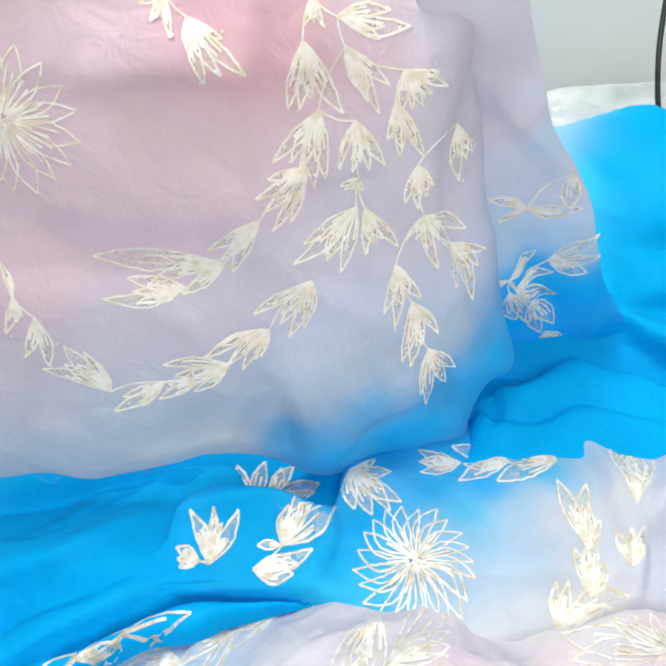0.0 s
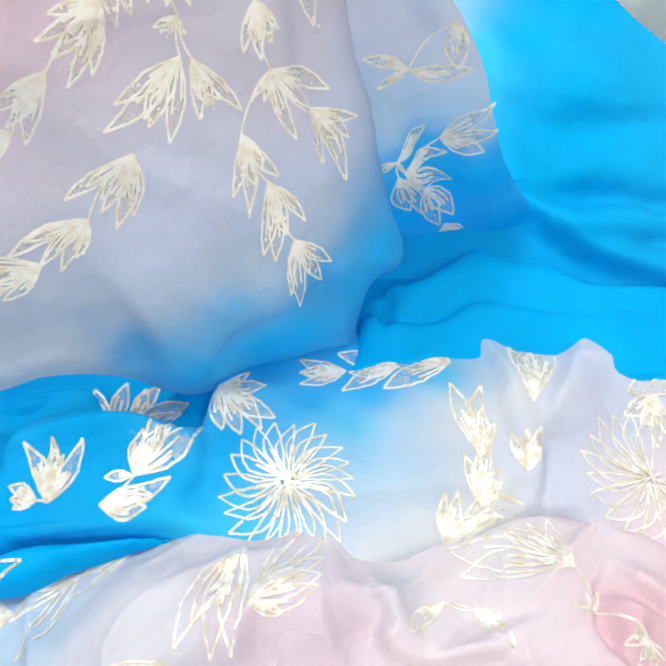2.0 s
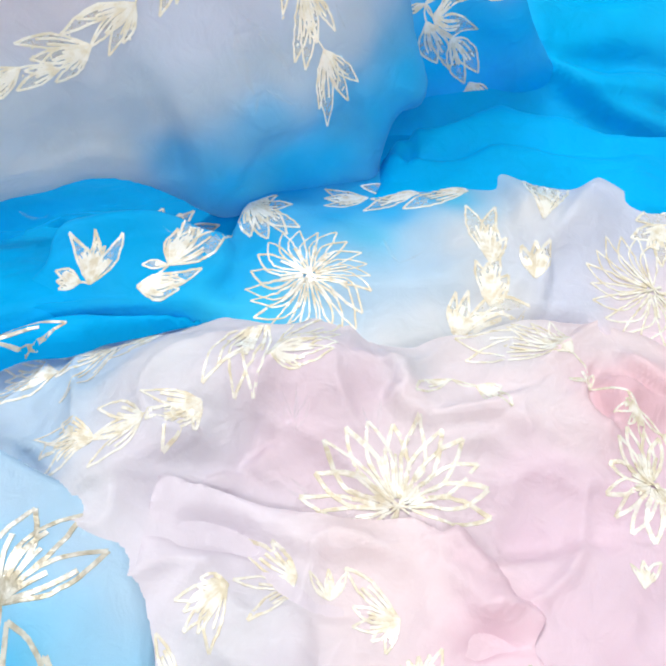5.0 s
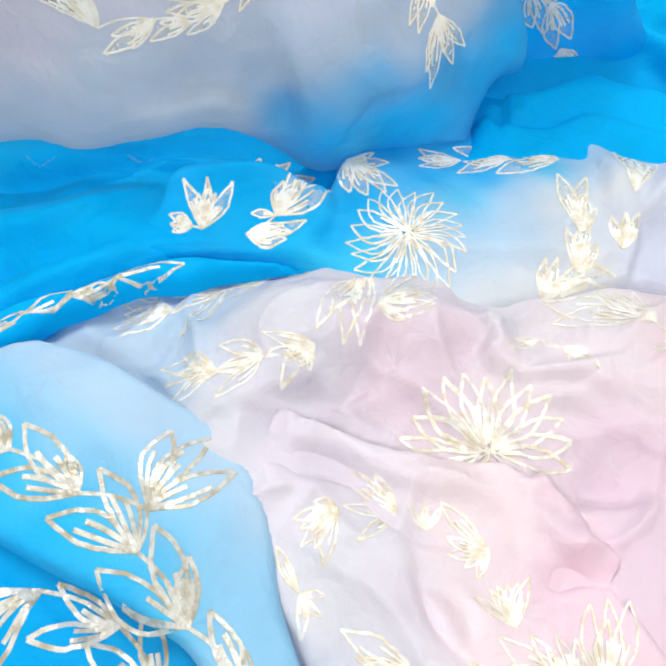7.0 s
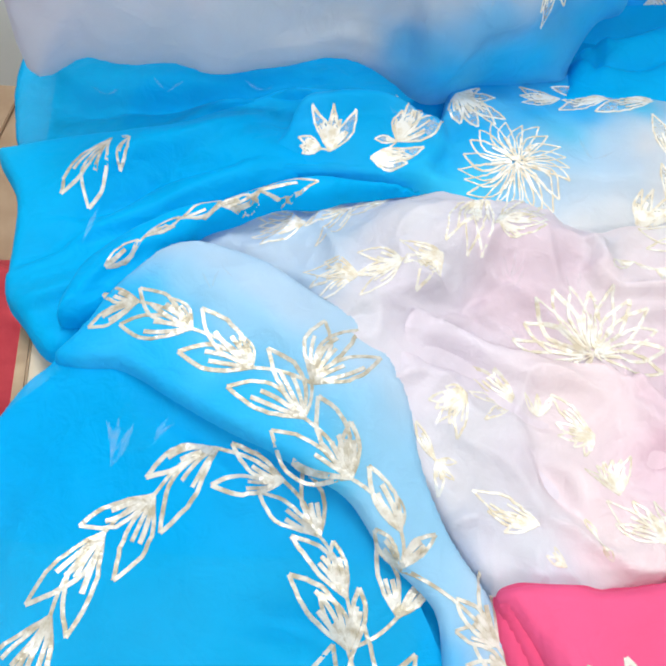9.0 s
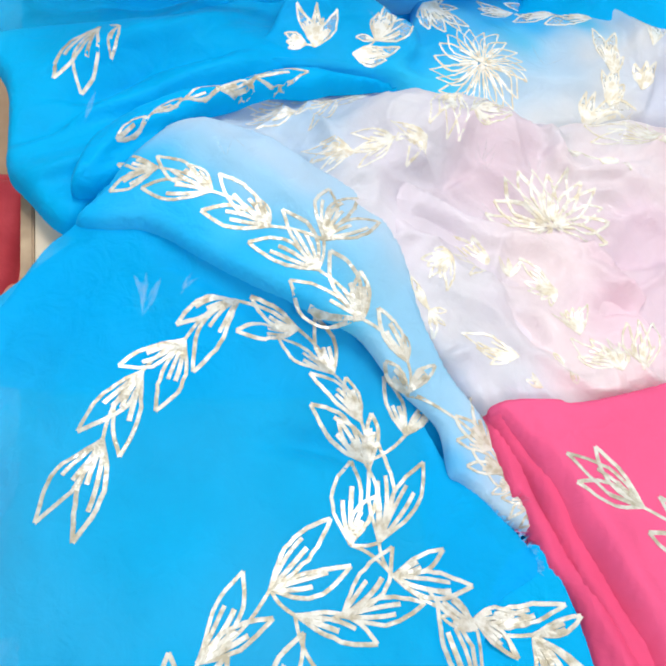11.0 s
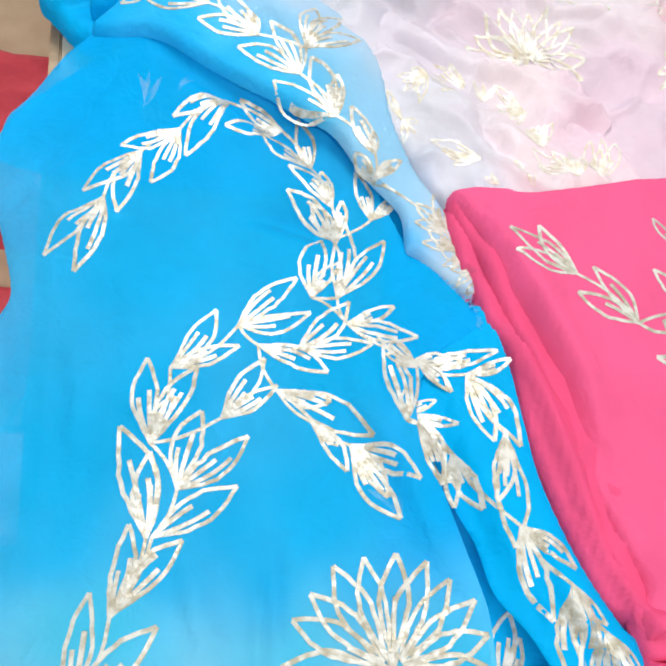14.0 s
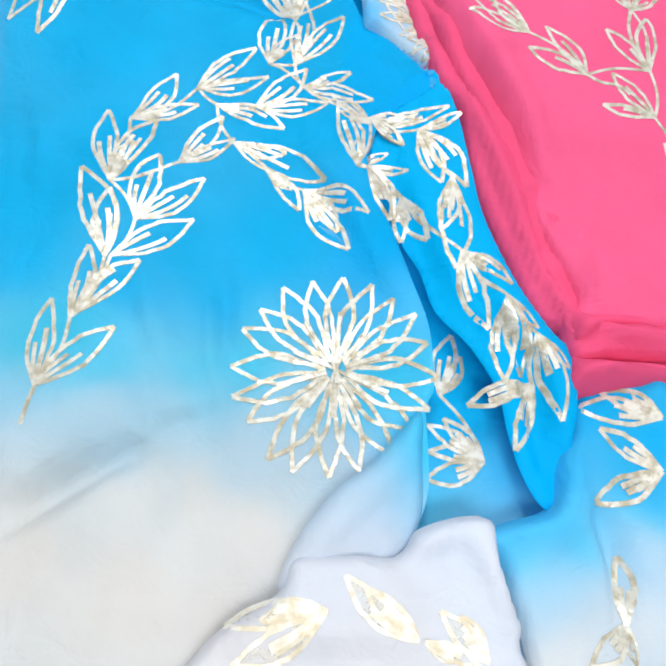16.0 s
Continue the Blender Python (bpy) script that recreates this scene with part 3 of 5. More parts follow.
SPRIGS["heap"] = [[(-0.119, 0.279), (-0.184, 0.303), (-0.172, 0.261), (-0.161, 0.246)],
    [(-0.074, 0.304), (-0.124, 0.299), (-0.106, 0.241)],
    [(-0.034, 0.323), (-0.075, 0.317), (-0.08, 0.281)],
    [(0.009, 0.346), (-0.034, 0.336), (-0.02, 0.309)],
    [(0.057, 0.308), (0.013, 0.227), (0.024, 0.241), (0.035, 0.222), (0.049, 0.223)],
    [(0.06, 0.253), (0.126, 0.35), (0.111, 0.264), (0.085, 0.247)],
    [(0.012, 0.217), (-0.029, 0.218), (-0.012, 0.178), (0.009, 0.193)],
    [(-0.026, 0.2), (-0.065, 0.218), (-0.061, 0.166)],
    [(-0.063, 0.193), (-0.114, 0.204), (-0.103, 0.172), (-0.095, 0.214)],
    [(0.307, 0.268), (0.215, 0.295), (0.222, 0.275), (0.285, 0.312), (0.304, 0.316)]]
SPRIGS["heap"] += [[(0.207, 0.257), (0.172, 0.229), (0.184, 0.248)],
    [(0.226, 0.248), (0.244, 0.214), (0.244, 0.241)],
    [(0.312, 0.235), (0.296, 0.242), (0.32, 0.25)],
    [(0.342, 0.212), (0.322, 0.21), (0.341, 0.192), (0.333, 0.222)],
    [(0.405, 0.226), (0.448, 0.245), (0.427, 0.205)],
    [(0.359, 0.196), (0.399, 0.192), (0.377, 0.178)],
    [(0.313, 0.087), (0.309, 0.104), (0.331, 0.104)]]
GHOSTS["heap"] = [[(0.08, 0.2), (0.07, 0.229), (0.081, 0.232), (0.091, 0.223)],
    [(0.14, 0.201), (0.131, 0.224), (0.146, 0.232)],
    [(0.078, 0.214), (0.07, 0.232), (0.081, 0.235), (0.091, 0.229)],
    [(0.094, 0.157), (0.071, 0.166), (0.074, 0.175)]]
BLOOMS["heap"] = [((0.153, 0.148), 0.070, 0.066, -5, 185, 13), ((0.341, 0.158), 0.034, 0.042, 60, 330, 12)]
SHAPES["heap2"] = [(-0.017, 0.159), (0.011, 0.161), (0.051, 0.151), (0.089, 0.146), (0.14, 0.141), (0.167, 0.137), (0.182, 0.126), (0.194, 0.133), (0.212, 0.117), (0.23, 0.104), (0.242, 0.073), (0.231, 0.048), (0.26, 0), (0.26, -0.08), (0.093, -0.08), (0.06, -0.068), (0.034, -0.041), (0, 0.022), (-0.018, 0.067), (-0.023, 0.09)]
FOLDS["heap2"] = [([(-0.004, 0.147), (0.021, 0.149), (0.049, 0.141), (0.088, 0.123), (0.134, 0.117)], 0.022, 0.014),
    ([(-0.002, 0.126), (0.026, 0.126), (0.049, 0.123)], 0.018, -0.016),
    ([(0.027, 0.057), (0.057, 0.042), (0.08, 0.02), (0.094, -0.004)], 0.02, 0.011),
    ([(0.092, 0.058), (0.102, 0.026), (0.117, 0.004)], 0.018, -0.012),
    ([(0.099, 0.049), (0.118, 0.033), (0.133, -0.004)], 0.02, 0.012),
    ([(0.18, 0.104), (0.204, 0.072), (0.234, 0.051)], 0.025, 0.014),
    ([(0.189, 0.049), (0.208, 0.055), (0.234, 0.051)], 0.014, -0.014),
    ([(0.223, 0.117), (0.226, 0.087), (0.25, 0.075)], 0.02, -0.012),
    ([(0.05, 0.117), (0.084, 0.085), (0.129, 0.079)], 0.02, -0.008)]
DYES["heap2"] = [("grey", [(0.024, 0.009), (0.062, -0.035), (0.018, 0.062), (0.054, 0.072), (0.011, 0.065)]),
    ("lav", [(0.016, 0.144), (0.041, 0.118), (0.067, 0.05), (-0.007, 0.145), (0.001, 0.078)]),
    ("pale", [(0.124, 0.122), (0.163, 0.086), (0.128, 0.092), (0.128, 0.032), (0.153, 0.127)]),
    ("pink", [(0.209, 0.1), (0.189, 0.071), (0.215, 0.063), (0.191, 0.045)]),
    ("lavpale", [(0.083, -0.061), (0.038, -0.03)]),
    ("pale", [(0.163, -0.021), (0.192, -0.031)])]
SPRIGS["heap2"] = [[(0.079, 0.103), (0.038, 0.133), (0.049, 0.071), (0.062, 0.127)],
    [(0.035, 0.095), (0.002, 0.085), (0.009, 0.066), (0.026, 0.053), (0.017, 0.099)],
    [(0.101, 0.089), (0.088, 0.105), (0.113, 0.105)],
    [(0.146, 0.073), (0.112, 0.108), (0.115, 0.07), (0.135, 0.052)],
    [(0.157, 0.02), (0.13, 0.038), (0.155, 0.049), (0.17, 0.052)],
    [(0.188, -0.019), (0.144, 0.013), (0.167, 0.016), (0.184, 0.017), (0.198, 0.015), (0.151, -0.003)],
    [(0.211, -0.017), (0.211, 0.038), (0.224, 0.042), (0.241, 0.041)],
    [(0.088, -0.011), (0.039, 0.015), (0.049, -0.003), (0.062, -0.017)],
    [(0.01, 0.037), (-0.008, 0.066), (0.012, 0.008), (0.027, 0.037)]]
SPRIGS["heap2"] += [[(0.135, -0.02), (0.126, -0.002), (0.144, -0.033)],
    [(0.106, -0.041), (0.091, -0.034), (0.098, -0.027)]]
GHOSTS["heap2"] = []
BLOOMS["heap2"] = []
SHAPES["band"] = [(-0.108, 0.446), (-0.102, 0.442), (-0.03, 0.429), (0.014, 0.428), (0.033, 0.503), (0.082, 0.525), (0.174, 0.54), (0.25, 0.546), (0.275, 0.554), (0.32, 0.51), (0.355, 0.478), (0.413, 0.525), (0.464, 0.479), (0.55, 0.42), (0.62, 0.3), (0.451, 0.273), (0.426, 0.245), (0.399, 0.236), (0.375, 0.245), (0.343, 0.273), (0.313, 0.319), (0.245, 0.304), (0.204, 0.293), (0.151, 0.284), (0.142, 0.284), (0.059, 0.304), (0.015, 0.318), (-0.029, 0.327), (-0.199, 0.336), (-0.184, 0.352), (-0.146, 0.397), (-0.128, 0.432)]
FOLDS["band"] = [([(-0.193, 0.387), (-0.114, 0.411), (-0.006, 0.427)], 0.03, 0.02),
    ([(-0.06, 0.441), (0.014, 0.426), (0.028, 0.383), (0.007, 0.343)], 0.025, -0.014),
    ([(-0.176, 0.326), (-0.088, 0.337), (0.044, 0.332)], 0.02, 0.012),
    ([(-0.181, 0.345), (-0.104, 0.342), (-0.029, 0.336)], 0.014, -0.012),
    ([(0.044, 0.368), (0.119, 0.346), (0.195, 0.347), (0.27, 0.342)], 0.035, 0.014),
    ([(0.272, 0.54), (0.297, 0.472), (0.294, 0.392), (0.308, 0.359)], 0.03, 0.012),
    ([(0.315, 0.382), (0.314, 0.35), (0.301, 0.323)], 0.018, -0.012),
    ([(0.411, 0.517), (0.348, 0.421), (0.32, 0.382)], 0.03, 0.016),
    ([(0.354, 0.302), (0.363, 0.278), (0.368, 0.259)], 0.02, -0.01)]
DYES["band"] = [("blue", [(-0.167, 0.371), (-0.072, 0.403), (-0.049, 0.36), (0.014, 0.363), (0.082, 0.502), (0.044, 0.392), (0.17, 0.497), (-0.14, 0.335), (-0.011, 0.33), (0.123, 0.428), (-0.274, 0.391), (0.204, 0.488), (0.166, 0.451)]),
    ("sky", [(0.051, 0.336), (0.15, 0.404), (0.23, 0.46), (0.007, 0.329)]),
    ("mist", [(0.097, 0.347), (0.132, 0.377)]),
    ("ice", [(0.182, 0.405), (0.199, 0.376), (0.138, 0.346), (0.277, 0.522), (0.176, 0.339)]),
    ("white", [(0.191, 0.31), (0.232, 0.398), (0.301, 0.409), (0.154, 0.301), (0.26, 0.325)]),
    ("lavpale", [(0.373, 0.442), (0.335, 0.375), (0.404, 0.404), (0.325, 0.331)]),
    ("pale", [(0.355, 0.306), (0.415, 0.308), (0.47, 0.349)]),
    ("pink", [(0.399, 0.262), (0.444, 0.285), (0.347, 0.272)]),
    ("ice", [(0.499, 0.482), (0.557, 0.474)])]
SPRIGS["band"] = [[(-0.101, 0.356), (-0.123, 0.403), (-0.1, 0.406), (-0.076, 0.405)],
    [(-0.11, 0.359), (-0.135, 0.374), (-0.13, 0.356)],
    [(-0.058, 0.349), (-0.003, 0.369), (-0.02, 0.343)],
    [(-0.032, 0.371), (-0.027, 0.412), (-0.012, 0.434), (0.019, 0.424), (-0.055, 0.37)],
    [(0.035, 0.467), (0.038, 0.416), (0.055, 0.405), (0.085, 0.419), (0.062, 0.48), (0.073, 0.407)],
    [(0.154, 0.477), (0.111, 0.498), (0.109, 0.463)],
    [(0.204, 0.47), (0.149, 0.504), (0.147, 0.448), (0.178, 0.494)],
    [(0.253, 0.469), (0.202, 0.498), (0.185, 0.443), (0.244, 0.501)],
    [(0.255, 0.364), (0.245, 0.44), (0.272, 0.433), (0.275, 0.392)],
    [(0.25, 0.326), (0.242, 0.366), (0.266, 0.375), (0.267, 0.337)]]
SPRIGS["band"] += [[(0.215, 0.299), (0.221, 0.336), (0.232, 0.337)],
    [(0.217, 0.298), (0.25, 0.318), (0.285, 0.325), (0.278, 0.314)],
    [(0.309, 0.403), (0.311, 0.481), (0.347, 0.519), (0.364, 0.494)],
    [(0.294, 0.35), (0.286, 0.381), (0.312, 0.382)],
    [(0.493, 0.486), (0.408, 0.421), (0.431, 0.449)],
    [(0.436, 0.421), (0.395, 0.396), (0.416, 0.365), (0.429, 0.378)]]
GHOSTS["band"] = [[(0.174, 0.372), (0.162, 0.404), (0.199, 0.386)],
    [(-0.026, 0.403), (-0.042, 0.412), (-0.02, 0.42)]]
BLOOMS["band"] = [((0.093, 0.355), 0.058, 0.058, 0, 360, 22), ((0.4, 0.339), 0.06, 0.06, 70, 330, 16)]
SHAPES["left"] = [(-0.426, 0.293), (-0.405, 0.186), (-0.374, 0.147), (-0.345, 0.117), (-0.321, 0.116), (-0.304, 0.147), (-0.287, 0.199), (-0.247, 0.243), (-0.23, 0.275), (-0.182, 0.299), (-0.203, 0.291), (-0.146, 0.318), (-0.096, 0.353), (-0.075, 0.448), (-0.093, 0.501), (-0.134, 0.505), (-0.178, 0.494), (-0.231, 0.451), (-0.278, 0.407), (-0.329, 0.401), (-0.387, 0.397), (-0.448, 0.378), (-0.472, 0.364)]
FOLDS["left"] = [([(-0.366, 0.32), (-0.31, 0.353), (-0.246, 0.371), (-0.181, 0.427)], 0.03, 0.014),
    ([(-0.358, 0.28), (-0.315, 0.302), (-0.262, 0.326), (-0.198, 0.337)], 0.025, -0.018),
    ([(-0.348, 0.243), (-0.292, 0.268), (-0.235, 0.3), (-0.174, 0.322)], 0.02, 0.014),
    ([(-0.399, 0.209), (-0.346, 0.255), (-0.289, 0.314)], 0.025, -0.014),
    ([(-0.378, 0.159), (-0.337, 0.178), (-0.29, 0.214)], 0.02, 0.012)]
DYES["left"] = [("blue", [(-0.342, 0.292), (-0.397, 0.353), (-0.259, 0.349), (-0.292, 0.24), (-0.2, 0.344), (-0.456, 0.513)]),
    ("sky", [(-0.456, 0.439)])]
SPRIGS["left"] = [[(-0.338, 0.373), (-0.377, 0.301), (-0.349, 0.293)],
    [(-0.314, 0.366), (-0.321, 0.333), (-0.326, 0.374)]]
GHOSTS["left"] = []
BLOOMS["left"] = []
SHAPES["fold_b"] = [(-0.328, 0.137), (-0.324, 0.183), (-0.3, 0.224), (-0.252, 0.265), (-0.197, 0.283), (-0.143, 0.31), (-0.103, 0.323), (-0.026, 0.325), (-0.005, 0.325), (-0.069, 0.307), (-0.107, 0.291), (-0.146, 0.285), (-0.182, 0.266), (-0.214, 0.248), (-0.238, 0.216), (-0.253, 0.187), (-0.283, 0.152)]
FOLDS["fold_b"] = [([(-0.312, 0.156), (-0.275, 0.205), (-0.215, 0.24)], 0.02, 0.012),
    ([(-0.294, 0.131), (-0.255, 0.169), (-0.223, 0.215)], 0.015, -0.014)]
DYES["fold_b"] = [("blue", [(-0.292, 0.195), (-0.15, 0.296)])]
SPRIGS["fold_b"] = [[(-0.165, 0.287), (-0.108, 0.306)],
    [(-0.2, 0.268), (-0.16, 0.292), (-0.165, 0.28)],
    [(-0.235, 0.247), (-0.2, 0.273)],
    [(-0.262, 0.218), (-0.236, 0.25), (-0.238, 0.236)],
    [(-0.29, 0.183), (-0.266, 0.214)]]
GHOSTS["fold_b"] = []
BLOOMS["fold_b"] = []
SHAPES["roll"] = [(0.159, 0.511), (0.17, 0.544), (0.186, 0.573), (0.212, 0.588), (0.23, 0.589), (0.259, 0.604), (0.311, 0.645), (0.337, 0.637), (0.357, 0.615), (0.396, 0.601), (0.444, 0.569), (0.62, 0.55), (0.6, 0.42), (0.45, 0.42), (0.3, 0.45), (0.15, 0.46)]
FOLDS["roll"] = [([(0.165, 0.577), (0.215, 0.646), (0.299, 0.682), (0.354, 0.711)], 0.03, 0.02),
    ([(0.202, 0.526), (0.206, 0.549), (0.206, 0.654)], 0.012, -0.012),
    ([(0.238, 0.535), (0.294, 0.549), (0.359, 0.535), (0.425, 0.523)], 0.03, -0.014),
    ([(0.352, 0.701), (0.428, 0.653), (0.521, 0.612), (0.549, 0.515)], 0.03, 0.016),
    ([(0.159, 0.564), (0.224, 0.526), (0.276, 0.537)], 0.014, -0.012)]
DYES["roll"] = [("blue", [(0.208, 0.569), (0.307, 0.606), (0.394, 0.578), (0.238, 0.513), (0.308, 0.53), (0.5, 0.52)])]
SPRIGS["roll"] = []
GHOSTS["roll"] = []
BLOOMS["roll"] = []
SHAPES["pinklow"] = [(0.053, -0.065), (0.068, -0.052), (0.112, -0.049), (0.163, -0.046), (0.36, 0), (0.6, 0.02), (0.62, -0.42), (0.251, -0.47), (0.211, -0.477), (0.177, -0.48), (0.18, -0.441), (0.156, -0.418), (0.138, -0.373), (0.123, -0.33), (0.111, -0.282), (0.101, -0.22), (0.086, -0.196), (0.071, -0.141), (0.068, -0.146), (0.052, -0.088)]
FOLDS["pinklow"] = [([(0.112, -0.225), (0.132, -0.29), (0.149, -0.356), (0.166, -0.401)], 0.012, 0.014),
    ([(0.187, -0.44), (0.208, -0.429), (0.256, -0.431)], 0.012, 0.022),
    ([(0.183, -0.451), (0.214, -0.455), (0.253, -0.452)], 0.009, -0.022),
    ([(0.183, -0.47), (0.213, -0.463), (0.252, -0.462)], 0.01, 0.018),
    ([(0.2, -0.444), (0.222, -0.444), (0.255, -0.44)], 0.008, -0.014),
    ([(0.17, -0.406), (0.182, -0.426), (0.182, -0.458)], 0.012, 0.014)]
DYES["pinklow"] = [("hot2", [(0.14, -0.332), (0.17, -0.413), (0.198, -0.457), (0.212, -0.472), (0.091, -0.167)])]
SPRIGS["pinklow"] = []
GHOSTS["pinklow"] = []
BLOOMS["pinklow"] = []
SHAPES["pinkmid"] = [(0.053, -0.066), (0.066, -0.055), (0.11, -0.052), (0.16, -0.05), (0.36, 0), (0.6, 0.02), (0.62, -0.41), (0.25, -0.451), (0.211, -0.453), (0.184, -0.458), (0.176, -0.436), (0.172, -0.412), (0.152, -0.37), (0.141, -0.33), (0.133, -0.291), (0.121, -0.236), (0.106, -0.203), (0.088, -0.153), (0.076, -0.118), (0.06, -0.089)]
FOLDS["pinkmid"] = [([(0.19, -0.43), (0.22, -0.44), (0.26, -0.437)], 0.01, 0.012)]
DYES["pinkmid"] = [("hot2", [(0.14, -0.33), (0.2, -0.45), (0.09, -0.17)])]
SPRIGS["pinkmid"] = []
GHOSTS["pinkmid"] = []
BLOOMS["pinkmid"] = []
SHAPES["pink"] = [(0.053, -0.067), (0.064, -0.058), (0.106, -0.054), (0.151, -0.054), (0.36, 0), (0.6, 0.02), (0.62, -0.4), (0.249, -0.432), (0.212, -0.431), (0.186, -0.439), (0.18, -0.426), (0.184, -0.406), (0.165, -0.365), (0.156, -0.329), (0.153, -0.299), (0.14, -0.251), (0.124, -0.209), (0.103, -0.165), (0.084, -0.115), (0.071, -0.09)]
FOLDS["pink"] = [([(0.09, -0.114), (0.114, -0.197), (0.143, -0.268), (0.17, -0.35)], 0.012, -0.008),
    ([(0.09, -0.095), (0.118, -0.164), (0.153, -0.243), (0.167, -0.298)], 0.02, 0.012),
    ([(0.214, -0.331), (0.2, -0.388), (0.21, -0.422)], 0.03, 0.008)]
DYES["pink"] = [("hot", [(0.1, -0.082), (0.118, -0.17), (0.207, -0.331), (0.224, -0.459)])]
SPRIGS["pink"] = [[(0.282, -0.292), (0.271, -0.261), (0.303, -0.251)],
    [(0.161, -0.152), (0.103, -0.11), (0.132, -0.102), (0.107, -0.134)],
    [(0.209, -0.197), (0.159, -0.172), (0.177, -0.143)],
    [(0.266, -0.235), (0.221, -0.227), (0.233, -0.191)],
    [(0.269, -0.182), (0.232, -0.141), (0.272, -0.122)],
    [(0.259, -0.112), (0.241, -0.084), (0.29, -0.086), (0.267, -0.075)]]
GHOSTS["pink"] = []
BLOOMS["pink"] = []
SHAPES["lower"] = [(-0.014, -0.599), (0.012, -0.561), (0.037, -0.541), (0.054, -0.518), (0.072, -0.5), (0.073, -0.538), (0.073, -0.571), (0.06, -0.6), (0.018, -0.628), (-0.02, -0.63)]
FOLDS["lower"] = [([(-0.005, -0.604), (0.029, -0.569), (0.06, -0.533)], 0.03, 0.008)]
DYES["lower"] = [("sky", [(0.069, -0.514), (0.06, -0.544)]),
    ("ice", [(0.029, -0.569), (0.043, -0.551)]),
    ("frost", [(-0.005, -0.609), (0.03, -0.596)])]
SPRIGS["lower"] = []
GHOSTS["lower"] = []
BLOOMS["lower"] = []
SHAPES["bottom"] = [(-0.1, -0.72), (-0.074, -0.673), (-0.052, -0.649), (-0.021, -0.629), (-0.013, -0.607), (0.016, -0.603), (0.054, -0.601), (0.067, -0.585), (0.097, -0.574), (0.118, -0.576), (0.121, -0.605), (0.136, -0.641), (0.14, -0.662), (0.2, -0.75), (0.2, -0.9), (-0.1, -0.9)]
FOLDS["bottom"] = [([(0.06, -0.597), (0.099, -0.587), (0.124, -0.627)], 0.03, 0.012),
    ([(-0.043, -0.656), (0.019, -0.647), (0.071, -0.649)], 0.04, 0.01)]
DYES["bottom"] = [("frost", [(0.113, -0.583), (0.111, -0.623)]),
    ("frost", [(0.004, -0.629), (0.085, -0.598)]),
    ("grey", [(0.045, -0.662), (-0.032, -0.66), (0, -0.8)])]
SPRIGS["bottom"] = [[(0.01, -0.638), (-0.024, -0.635), (-0.03, -0.646), (-0.053, -0.65), (-0.045, -0.671)],
    [(0.066, -0.652), (0.02, -0.617), (0.033, -0.624), (0.045, -0.64)],
    [(0.07, -0.652), (0.105, -0.664), (0.087, -0.663)],
    [(0.111, -0.662), (0.08, -0.634), (0.093, -0.636)]]
GHOSTS["bottom"] = []
BLOOMS["bottom"] = []
SHAPES["right"] = [(0.113, -0.585), (0.131, -0.574), (0.162, -0.562), (0.161, -0.535), (0.179, -0.513), (0.187, -0.479), (0.22, -0.46), (0.5, -0.4), (0.6, -0.9), (0.2, -0.9), (0.143, -0.662), (0.139, -0.641), (0.126, -0.603)]
FOLDS["right"] = [([(0.177, -0.522), (0.168, -0.565), (0.13, -0.584)], 0.02, 0.012),
    ([(0.192, -0.563), (0.203, -0.598), (0.205, -0.637)], 0.015, -0.012),
    ([(0.163, -0.523), (0.153, -0.56)], 0.012, -0.012)]
DYES["right"] = [("blue", [(0.164, -0.541), (0.145, -0.58), (0.224, -0.546), (0.25, -0.514), (0.201, -0.485)]),
    ("sky", [(0.175, -0.586), (0.219, -0.57), (0.144, -0.602)]),
    ("ice", [(0.158, -0.62), (0.217, -0.59), (0.202, -0.617)]),
    ("white", [(0.17, -0.644), (0.214, -0.629), (0.155, -0.662), (0.3, -0.8), (0.5, -0.7)])]
SPRIGS["right"] = [[(0.25, -0.493), (0.187, -0.489), (0.206, -0.476), (0.228, -0.474)],
    [(0.244, -0.533), (0.201, -0.505), (0.192, -0.558), (0.217, -0.55)],
    [(0.209, -0.635), (0.179, -0.661), (0.208, -0.592), (0.208, -0.659)]]
GHOSTS["right"] = []
BLOOMS["right"] = []
SHAPES["front"] = [(-0.411, 0.133), (-0.342, 0.108), (-0.304, 0.096), (-0.257, 0.097), (-0.218, 0.085), (-0.174, 0.09), (-0.131, 0.095), (-0.092, 0.101), (-0.054, 0.086), (-0.016, 0.056), (0.011, 0.031), (0.04, 0.025), (0.076, 0.038), (0.132, 0.035), (0.19, 0.026), (0.202, 0.057), (0.22, 0.097), (0.246, 0.102), (0.257, 0.126), (0.245, 0.168), (0.239, 0.209), (0.229, 0.27), (0.216, 0.321), (0.21, 0.382), (0.205, 0.447), (0.2, 0.505), (-0.291, 0.606)]
FOLDS["front"] = [([(-0.126, 0.477), (-0.059, 0.472), (0.006, 0.46)], 0.03, 0.012),
    ([(-0.217, 0.341), (-0.137, 0.337), (-0.062, 0.293)], 0.06, -0.012),
    ([(-0.167, 0.4), (-0.113, 0.369), (-0.015, 0.372)], 0.08, 0.014),
    ([(-0.013, 0.09), (-0.013, 0.127), (-0.023, 0.183)], 0.03, -0.02),
    ([(0.017, 0.069), (0.057, 0.131), (0.127, 0.135)], 0.04, 0.014),
    ([(-0.129, 0.142), (-0.08, 0.155), (-0.035, 0.13)], 0.03, -0.018),
    ([(0.165, 0.085), (0.155, 0.127), (0.166, 0.164)], 0.03, -0.012),
    ([(0.181, 0.429), (0.159, 0.363), (0.168, 0.282), (0.199, 0.199)], 0.03, -0.012)]
